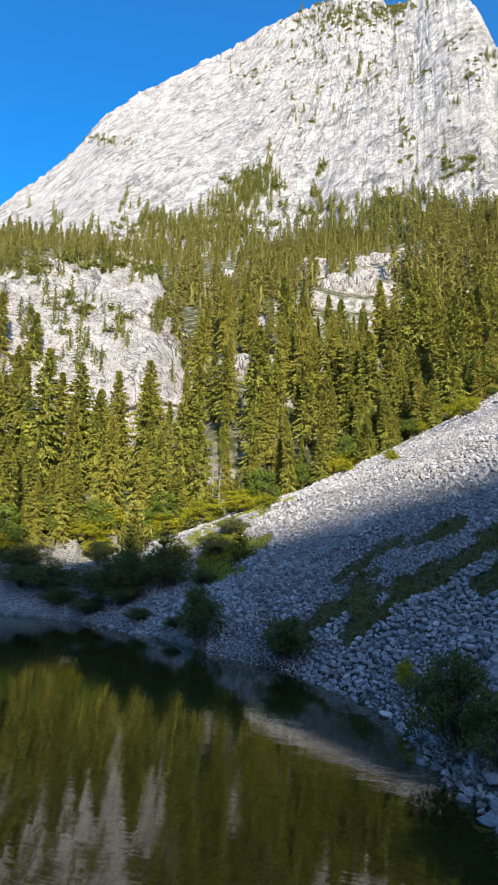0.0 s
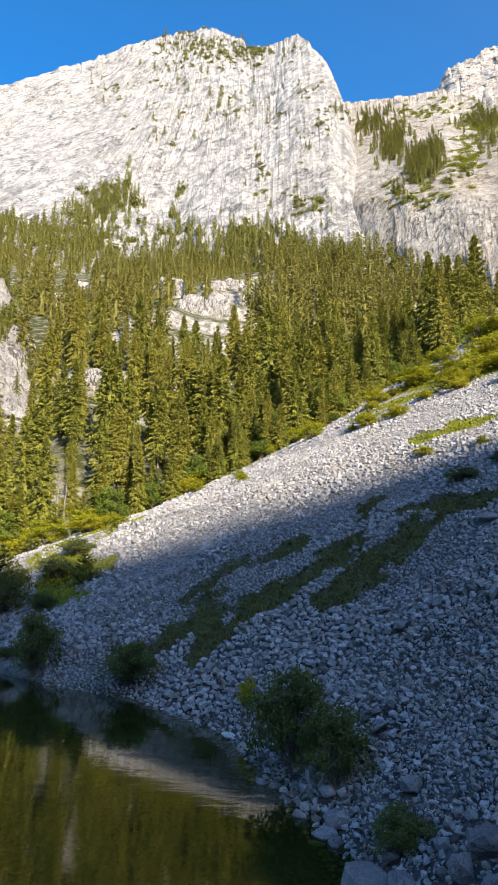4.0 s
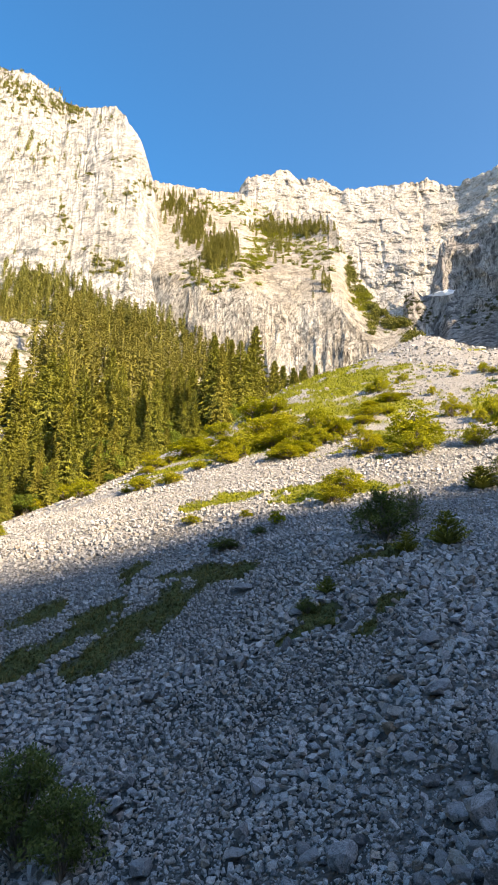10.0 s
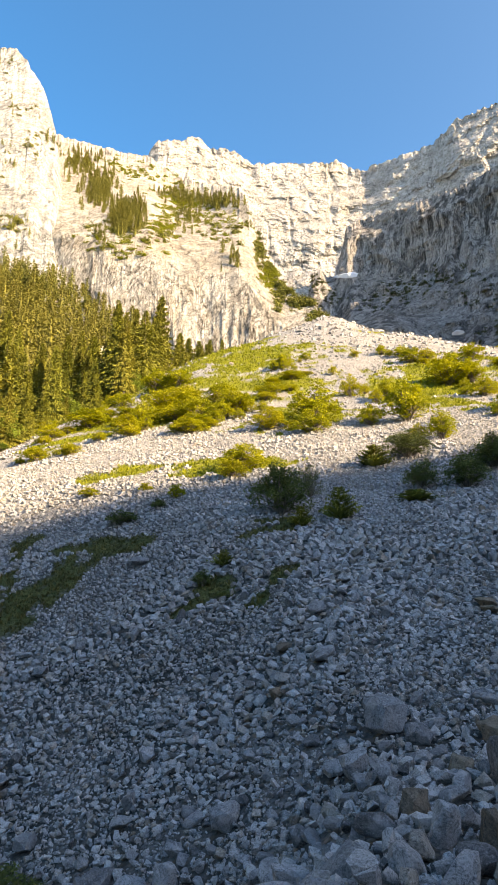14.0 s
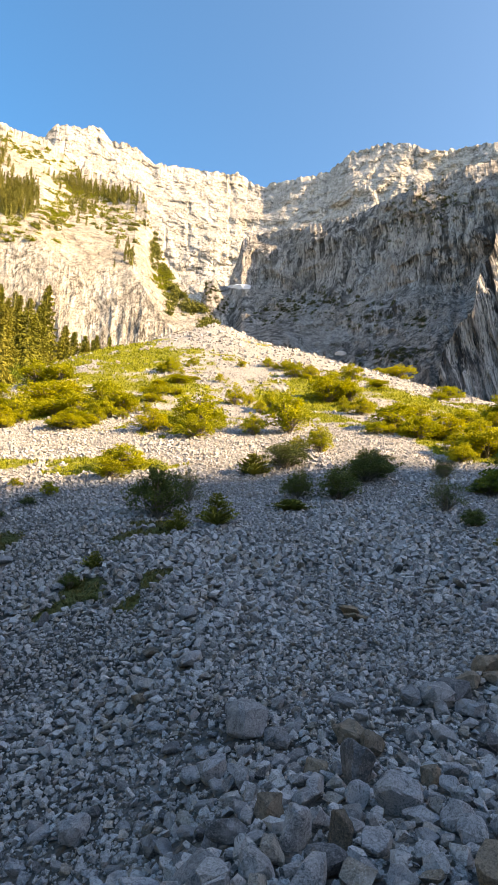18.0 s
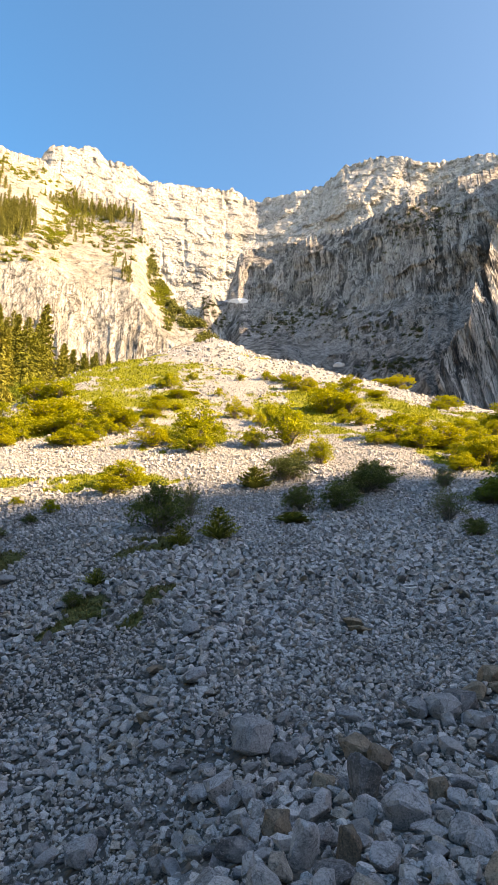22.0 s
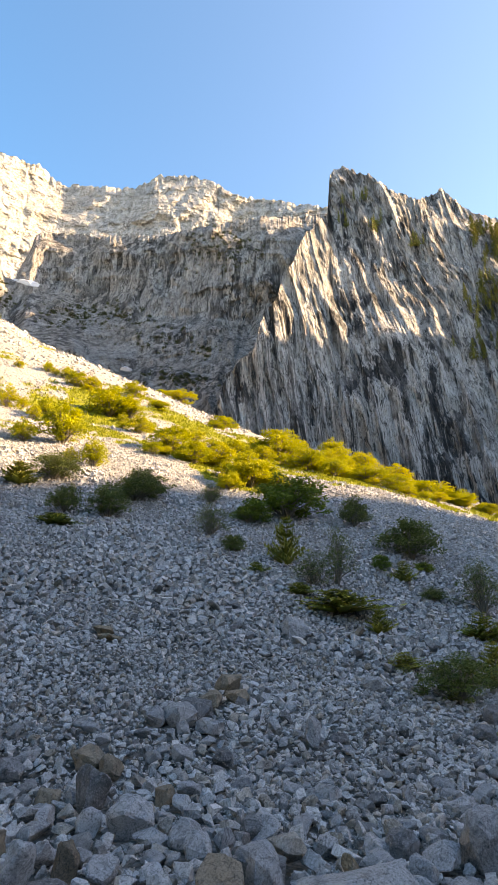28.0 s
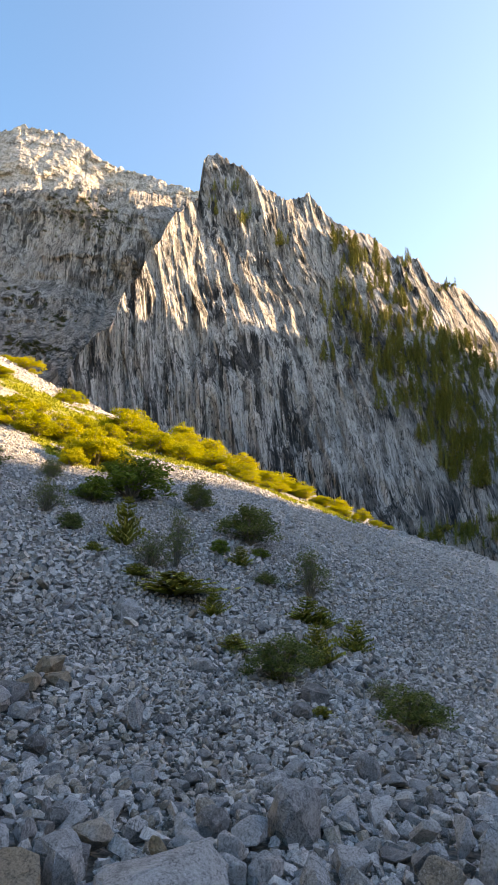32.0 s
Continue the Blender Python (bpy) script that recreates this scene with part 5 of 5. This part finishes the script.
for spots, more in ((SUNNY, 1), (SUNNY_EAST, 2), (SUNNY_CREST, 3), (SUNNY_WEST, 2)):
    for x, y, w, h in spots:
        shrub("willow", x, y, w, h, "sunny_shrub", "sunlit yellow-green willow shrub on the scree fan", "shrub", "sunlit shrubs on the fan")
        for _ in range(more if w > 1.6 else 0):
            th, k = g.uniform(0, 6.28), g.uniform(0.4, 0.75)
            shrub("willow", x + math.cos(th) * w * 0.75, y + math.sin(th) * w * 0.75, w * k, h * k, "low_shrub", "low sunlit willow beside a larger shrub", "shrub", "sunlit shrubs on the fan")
for x, y, w, h in FOREST_HEM:
    shrub("willow", x, y, w, h, "hem_shrub", "leafy green shrub along the edge of the wood", "shrub", "shrubs at the wood's edge")
g = np.random.default_rng(41)
for a, in_, h in ((-34.5, 2, 4), (-22, 3, 6), (-43, 2, 4), (-58, 1, 3.5), (-62, 2, 4), (-52, 1, 3.5), (-27.5, 3, 4.5), (-16.5, 3, 5.5), (-10.5, 3, 5), (-66, 1, 4), (-39, 2, 3)):
    r_ = float(curve(FOREST_EDGE, a)) + in_
    x_, y_ = r_ * math.sin(radians(a)), r_ * math.cos(radians(a))
    shrub("bright", x_, y_, h * 1.0, h, "maple_tree", "bright green broadleaf tree before the spruces", "tree", "broadleaf trees of the hem")

for k in range(110):
    a = g.uniform(-72, -9)
    r_ = float(curve(FOREST_EDGE, a)) + g.uniform(-1.0, 5.0)
    x_, y_ = r_ * math.sin(radians(a)), r_ * math.cos(radians(a))
    if k % 5 < 2:
        tall = g.uniform(3.0, 6.5) * (1 if a < -24 else 1.25)
        m_ = Matrix.Translation((x_, y_, float(ground_z(x_, y_)) - 0.1)) @ pose(0, 0, 0, 0, 0, g.uniform(0, 360)) @ Matrix.Diagonal((tall / 8.5, tall / 8.5, tall / 10, 1))
        spruce(m_, k % 7, "young bushy spruce at the edge of the wood", "young spruces of the hem")
    else:
        h = g.uniform(0.9, 2.4)
        shrub("willow" if k % 5 < 4 else "bright", x_, y_, h * 1.5, h, "hem_shrub", "leafy green shrub along the edge of the wood", "shrub", "shrubs at the wood's edge")

# bare dead spruces
for a, e, h in ((-47.5, 4.5, 6), (-46.8, 4.6, 5), (-23, 15, 6)):
    x_, y_, z_, r_ = meet(a, e, 45, 200)
    ob = base("dead_spruce", "bare grey dead spruce at the edge of the wood", "tree", "dead spruces", Matrix.Translation((x_ * 0.97, y_ * 0.97, float(ground_z(x_ * 0.97, y_ * 0.97)))))
    part("trunk", trunk_mesh("trunk", g, h, 0.13, dead), ob)
    arms = []
    for k in range(26):
        z = h * g.uniform(0.2, 0.95)
        t = g.uniform(0, 6.28)
        ln = (1 - z / h) * 1.2 + 0.25
        arms.append(tube([(0, 0, z), (math.cos(t) * ln * 0.6, math.sin(t) * ln * 0.6, z - 0.05), (math.cos(t) * ln, math.sin(t) * ln, z + 0.12)], [0.03, 0.02, 0.006], 4))
    tagged(part("branches", mesh_from("branches", *gather(arms), dead), ob), kind="stuff")

# ---- grass ----
# turf grass, darkened in colour for the shade it lies in
turf_blades = foliage("turf_blades", (0.06, 0.064, 0.02), (0.16, 0.152, 0.048), (0.18, 0.145, 0.055), 0.2)


def tufts(name, label, lists, material, n, r0, r1, size, g):
    ga, gr = g.uniform(-62, 66, n), r0 * (r1 / r0) ** (g.random(n) ** 0.8)
    gx, gy = gr * np.sin(np.radians(ga)), gr * np.cos(np.radians(ga))
    keep = grass_cover(gx, gy, lists) > 0.45
    gx, gy, gr = gx[keep], gy[keep], gr[keep]
    m = len(gx)
    tall = (size + 0.0022 * gr)[:, None] * g.uniform(0.4, 1.5, (m, 1))
    foot = np.stack([gx, gy, ground_z(gx, gy) - 0.02], 1)
    pieces = []
    for k in range(3):
        th = g.uniform(0, 6.28, m)
        d = np.stack([np.cos(th), np.sin(th), np.zeros(m)], 1)
        lean = g.normal(size=(m, 3)) * (0.5, 0.5, 0.1) + (0, 0, 1)
        pieces.append(np.stack([foot - d * tall * 0.4, foot + d * tall * 0.4, foot + lean * tall], 1))
    v = np.concatenate(pieces).reshape(-1, 3)
    tagged(new(name, mesh_from(name, v, np.arange(len(v)).reshape(-1, 3), material, False)), label, "grass", kind="stuff")


tufts("turf", "matted turf in tongues, its colour darkened for the shaded scree", (TURF,), turf_blades, 90000, 12, 36, 0.05, np.random.default_rng(15))
tufts("meadow_grass", "yellow-green alpine grass between the stones, its colour brightened for sunlight", (MEADOW, MEADOW_EAST), blades, 150000, 24, 115, 0.05, np.random.default_rng(16))

# ---- stones ----
def hull_stone(g, n, flat=0.75, blocky=0.62):
    """An angular stone: the hull of scattered points, about 1 m across."""
    p = g.normal(size=(n, 3))
    p /= np.linalg.norm(p, axis=1, keepdims=True)
    p = np.sign(p) * np.abs(p) ** blocky
    p *= g.uniform(0.82, 1.0, (n, 1)) * np.array([0.55, 0.45, 0.42 * flat])
    bm = bmesh.new()
    for c in p:
        bm.verts.new(c)
    out = bmesh.ops.convex_hull(bm, input=bm.verts)
    bmesh.ops.delete(bm, geom=[e for e in out["geom_interior"] if isinstance(e, bmesh.types.BMVert)], context="VERTS")
    bmesh.ops.triangulate(bm, faces=bm.faces)
    bm.verts.index_update()
    v, f = np.array([tuple(c.co) for c in bm.verts]), np.array([[c.index for c in t.verts] for t in bm.faces])
    bm.free()
    return v, f


g = np.random.default_rng(77)
HULLS = [hull_stone(g, 15, g.uniform(0.55, 0.95), 0.66) for _ in range(18)]
HULLS_LOW = [hull_stone(g, 12, g.uniform(0.55, 0.95)) for _ in range(16)]


def block_stone(g):
    """A small far stone: a crooked block."""
    c = np.array([(x, y, z) for x in (-1, 1) for y in (-1, 1) for z in (-1, 1)], float)
    v = (c * g.uniform(0.55, 1.0, (8, 3))) * (0.46, 0.4, 0.3)
    f = [(0, 1, 3), (0, 3, 2), (4, 6, 7), (4, 7, 5), (0, 4, 5), (0, 5, 1), (2, 3, 7), (2, 7, 6), (0, 2, 6), (0, 6, 4), (1, 5, 7), (1, 7, 3)]
    return v, np.array(f)


BLOCKS = [block_stone(g) for _ in range(14)]


def worn_stone(g, n, flat=0.8, fine=0.16, rough=0.12):
    """A hull with its edges broken off and a rough skin."""
    v, f = hull_stone(g, n, flat, 0.8)
    bm = bmesh.new()
    vs = [bm.verts.new(c) for c in v]
    for t in f:
        bm.faces.new([vs[k] for k in t])
    bmesh.ops.dissolve_limit(bm, angle_limit=0.25, verts=bm.verts, edges=bm.edges)
    bmesh.ops.bevel(bm, geom=list(bm.edges), offset=0.03, segments=1, affect="EDGES", clamp_overlap=True)
    bmesh.ops.triangulate(bm, faces=bm.faces)
    bmesh.ops.subdivide_edges(bm, edges=[e for e in bm.edges if e.calc_length() > fine], cuts=1)
    bmesh.ops.triangulate(bm, faces=bm.faces)
    off = g.uniform(0, 40, 3)
    co = np.array([tuple(c.co) for c in bm.verts])
    k = 1 + rough * fbm(co[:, 0] * 5 + off[0], co[:, 1] * 5 + off[1], co[:, 2] * 5 + off[2], 3)
    bm.verts.index_update()
    faces = np.array([[c.index for c in t.verts] for t in bm.faces])
    bm.free()
    return co * k[:, None], faces


def turned(n, g):
    """Random turns about the upright with a tilt."""
    q = g.normal(size=(n, 4)) * (1, 0.35, 0.35, 1)
    q /= np.linalg.norm(q, axis=1, keepdims=True)
    w, x, y, z = q.T
    return np.stack([1 - 2 * (y * y + z * z), 2 * (x * y - z * w), 2 * (x * z + y * w), 2 * (x * y + z * w), 1 - 2 * (x * x + z * z), 2 * (y * z - x * w),
                     2 * (x * z - y * w), 2 * (y * z + x * w), 1 - 2 * (x * x + y * y)], 1).reshape(n, 3, 3)


def apart(x, y, s, close):
    """Keeps the larger stones first and drops those that lie too far into one already there."""
    order = np.argsort(-s)
    size = 2.0 * s.max() * close
    cells, keep = {}, []
    for k in order:
        px, py, ps = x[k], y[k], s[k]
        i, j = int(px // size), int(py // size)
        near = [q for a in (-1, 0, 1) for b in (-1, 0, 1) for q in cells.get((i + a, j + b), ())]
        if any((px - qx) ** 2 + (py - qy) ** 2 < (close * (ps + qs) / 2) ** 2 for qx, qy, qs in near):
            continue
        cells.setdefault((i, j), []).append((px, py, ps))
        keep.append(k)
    return np.array(keep)


def scatter(n, az0, az1, r0, r1, s0, s1, power, hulls, g, sink=0.12, close=0.0, claim=False):
    a, r = g.uniform(az0, az1, n), np.sqrt(g.uniform(r0 ** 2, r1 ** 2, n))
    x, y = r * np.sin(np.radians(a)), r * np.cos(np.radians(a))
    keep = (shore_distance(x, y) > -0.5) & (grass_cover(x, y) < 0.3 + 0.5 * g.random(n)) & (wood_cover(x, y) < 0.5)
    x, y = x[keep], y[keep]
    s = s0 + (s1 - s0) * g.random(len(x)) ** power
    s = s * (0.7 + 0.6 * smooth(-0.4, 0.4, fbm(x / 3, y / 3, 21.0, 3)))
    if r0 < 19:
        keep = np.ones(len(x), bool)
        for bx, by, bs in TAKEN:
            keep &= (x - bx) ** 2 + (y - by) ** 2 > (0.43 * (bs + s)) ** 2
        x, y, s = x[keep], y[keep], s[keep]
    if close:
        keep = apart(x, y, s, close)
        x, y, s = x[keep], y[keep], s[keep]
    if claim:
        TAKEN.extend(zip(x, y, s))
    m = len(x)
    z = ground_z(x, y) + s * sink
    R = turned(m, g)
    k = g.integers(len(hulls), size=m)
    out = []
    for h, (v, f) in enumerate(hulls):
        i = np.nonzero(k == h)[0]
        if not len(i):
            continue
        st = g.uniform(0.75, 1.25, (len(i), 1, 3))
        w = np.einsum("nij,nvj->nvi", R[i], v[None] * st) * s[i][:, None, None] + np.stack([x[i], y[i], z[i]], 1)[:, None]
        ff = f[None] + (np.arange(len(i)) * len(v))[:, None, None]
        out.append((w.reshape(-1, 3), ff.reshape(-1, 3)))
    return gather(out)


# boulders that stand out: x, y, width, height
def boulder(x, y, wide, tall, material, label, group, g):
    v, f = worn_stone(g, 24, 1.0, 0.1, 0.2)
    v = v / np.abs(v).max(0) * np.array((wide / 2, wide / 2 * g.uniform(0.7, 0.95), tall / 2)) * 0.95
    me = mesh_from("boulder", v, f, material, False)
    ob = new("boulder", me)
    ob.matrix_basis = Matrix.Translation((x, y, float(ground_z(x, y)) + tall * 0.3)) @ pose(0, 0, 0, g.uniform(-14, 14), g.uniform(-14, 14), g.uniform(0, 360))
    tagged(ob, label, "boulder", group)


GREY = [(1.96, 8.81, 0.68, 0.55), (2.76, 6.89, 0.46, 0.63), (2.84, 6.07, 0.54, 0.48), (2.94, 5.79, 0.37, 0.19), (-0.20, 8.74, 0.46, 0.38), (0.86, 5.44, 0.51, 0.32),
        (1.74, 5.07, 0.39, 0.29), (1.22, 5.08, 0.36, 0.26), (2.27, 5.30, 0.36, 0.28), (4.96, 9.09, 0.58, 0.43), (5.26, 8.70, 0.52, 0.28), (4.59, 9.21, 0.38, 0.38), (3.14, 5.31, 0.36, 0.30),
        (3.42, 5.32, 0.21, 0.27), (3.90, 5.41, 0.35, 0.29), (3.33, 4.62, 0.50, 0.39), (1.40, 8.09, 0.39, 0.39), (1.21, 8.44, 0.40, 0.22), (4.82, 7.62, 0.34, 0.30), (2.26, 8.33, 0.41, 0.28),
        (10.77, 13.72, 0.73, 0.64), (1.58, 12.10, 0.68, 0.28)]
GREY_EAST = [(3.29, 4.59, 0.49, 0.46), (3.54, 3.81, 1.10, 0.43), (5.23, 3.90, 0.58, 0.62), (6.50, 7.77, 0.38, 0.56), (6.11, 4.80, 0.43, 0.25), (6.26, 4.47, 0.36, 0.22),
             (3.21, 5.56, 0.46, 0.30), (3.84, 5.46, 0.32, 0.25), (4.51, 4.51, 0.30, 0.24), (4.68, 4.39, 0.33, 0.36), (5.31, 9.28, 0.59, 0.40), (10.27, 10.20, 0.60, 0.37),
             (10.70, 13.48, 0.79, 0.63), (11.17, 7.88, 0.76, 0.44), (9.86, 7.21, 0.45, 0.34), (4.33, 3.48, 0.32, 0.32), (5.87, 3.76, 0.36, 0.26), (4.10, 3.64, 0.29, 0.31),
             (7.37, 4.39, 0.32, 0.36), (4.16, 4.79, 0.27, 0.24)]
SHORE_GREY = [(-0.88, 8.19, 0.36, 0.44), (-1.35, 8.46, 0.50, 0.38), (-1.46, 8.24, 0.41, 0.33), (-1.89, 9.08, 0.54, 0.36), (-3.47, 11.24, 0.45, 0.39), (-3.04, 8.98, 0.47, 0.33),
              (-3.62, 9.12, 1.07, 0.59), (-4.81, 11.08, 0.47, 0.35), (-4.93, 10.83, 0.52, 0.29), (-4.62, 10.54, 0.34, 0.31), (-1.43, 7.91, 0.48, 0.32), (-2.14, 8.69, 0.40, 0.44),
              (-1.57, 8.10, 0.24, 0.28), (-1.76, 10.75, 0.26, 0.41), (-1.66, 12.00, 0.34, 0.28), (-5.32, 17.45, 0.68, 0.34), (-3.66, 23.08, 0.87, 0.39), (-0.85, 8.75, 0.30, 0.25)]
BROWN = [(3.22, 8.21, 0.50, 0.33), (3.35, 7.86, 0.36, 0.36), (2.46, 7.42, 0.37, 0.21), (2.01, 5.46, 0.25, 0.39), (1.61, 6.24, 0.31, 0.28), (5.85, 9.71, 0.58, 0.32),
         (6.51, 9.89, 0.49, 0.27), (3.51, 6.71, 0.25, 0.29), (5.60, 13.82, 0.62, 0.21), (0.92, 13.38, 0.43, 0.19), (0.66, 11.64, 0.43, 0.24), (3.96, 4.24, 0.22, 0.30),
         (6.70, 10.44, 0.57, 0.51), (5.57, 14.22, 0.63, 0.25), (2.87, 4.53, 0.52, 0.36)]
WHITE = [(-9.65, 15.28, 0.52, 0.17), (-8.70, 14.41, 0.45, 0.23), (-4.93, 10.48, 0.32, 0.23), (-5.93, 11.54, 0.25, 0.13), (-6.51, 12.34, 0.27, 0.19), (10.45, 13.04, 0.54, 0.23)]
TAKEN = [(x, y, w) for spots in (GREY, GREY_EAST, SHORE_GREY, BROWN, WHITE) for x, y, w, h in spots]
g = np.random.default_rng(91)
for x, y, w, h in GREY + GREY_EAST:
    boulder(x, y, w, h, stone_single, "grey limestone boulder lying on the scree", "boulders on the scree", g)
for x, y, w, h in SHORE_GREY:
    boulder(x, y, w, h, stone_single, "grey boulder on the bank above the lake", "boulders on the bank", g)
for x, y, w, h in BROWN:
    boulder(x, y, w, h, stone_brown, "rusty brown boulder among the grey stones", "brown boulders", g)
for x, y, w, h in WHITE:
    boulder(x, y, w, h, stone_white, "washed white stone at the water's edge", "white shore stones", g)

# single stones nearest to the viewer
STONE_MESHES = [mesh_from("stone", v, f, stone_single, False) for v, f in [worn_stone(g, 16, g.uniform(0.6, 0.95)) for _ in range(14)]]
g = np.random.default_rng(92)
for k in range(420):
    a, r_ = g.uniform(-26, 74), math.sqrt(g.uniform(4.2 ** 2, 10.5 ** 2))
    x_, y_ = r_ * math.sin(radians(a)), r_ * math.cos(radians(a))
    if float(shore_distance(np.array(x_), np.array(y_))) < 0.1:
        x_, y_ = r_ * math.sin(radians(a + 30)), r_ * math.cos(radians(a + 30))
    s = 0.14 + 0.2 * g.random() ** 1.8
    if any((x_ - bx) ** 2 + (y_ - by) ** 2 < (0.45 * (bs + s)) ** 2 for bx, by, bs in TAKEN):
        continue
    TAKEN.append((x_, y_, s))
    m_ = Matrix.Translation((x_, y_, float(ground_z(x_, y_)) + s * 0.2)) @ pose(0, 0, 0, g.uniform(-25, 25), g.uniform(-25, 25), g.uniform(0, 360)) @ Matrix.Diagonal((s * 1.15, s, s, 1))
    part("stone", STONE_MESHES[k % len(STONE_MESHES)], ground, "", m_)

g = np.random.default_rng(79)
WORN = [worn_stone(g, 15, g.uniform(0.6, 0.95)) for _ in range(12)]
coarse = gather([
    scatter(420, 0, 72, 3.2, 8, 0.16, 0.36, 1.8, WORN, g, 0.34, 0.95, True),
    scatter(900, -30, 80, 3.0, 11, 0.12, 0.3, 1.8, WORN, g, 0.32, 0.95, True),
    scatter(700, -34, 78, 9, 19, 0.16, 0.34, 2.0, WORN, g, 0.3, 0.95, True)])
tagged(new("scree_blocks", mesh_from("scree_blocks", *coarse, stone_coarse, False)), "darker lichen-grey limestone blocks among the rubble", "scree", kind="stuff")

g = np.random.default_rng(78)
field = gather([
    scatter(38000, -32, 80, 2.6, 8.5, 0.04, 0.22, 2.2, HULLS, g, 0.32, 0.86),
    scatter(26000, -32, 80, 2.6, 8.5, 0.03, 0.085, 1.3, BLOCKS, g, 0.1),
    scatter(30000, -36, 78, 8.5, 18, 0.05, 0.1, 1.3, BLOCKS, g, 0.12),
    scatter(80000, -36, 78, 8.5, 18, 0.05, 0.22, 2.4, HULLS_LOW, g, 0.3, 0.82),
    scatter(130000, -48, 76, 18, 32, 0.075, 0.23, 2.2, BLOCKS, g, 0.28, 0.8),
    scatter(60000, -58, 74, 32, 55, 0.11, 0.3, 2.2, BLOCKS, g, 0.14),
    scatter(16000, -60, 70, 55, 90, 0.16, 0.4, 2.0, BLOCKS, g, 0.12),
    scatter(9000, 80, 328, 0.0, 9, 0.07, 0.26, 1.8, BLOCKS, g, 0.14, 0.7),
    scatter(1600, -32, 80, 0.0, 2.6, 0.06, 0.2, 1.8, BLOCKS, g, 0.14, 0.7),
    scatter(9000, 76, 300, 9, 24, 0.12, 0.36, 1.8, BLOCKS, g, 0.14, 0.7),
    scatter(4000, -8, 34, 90, 150, 0.3, 0.9, 2.4, BLOCKS, g, 0.1)])
tagged(new("scree_stones", mesh_from("scree_stones", *field, stone_joined, False)), "loose angular grey limestone rubble covering the fan", "scree", kind="stuff")
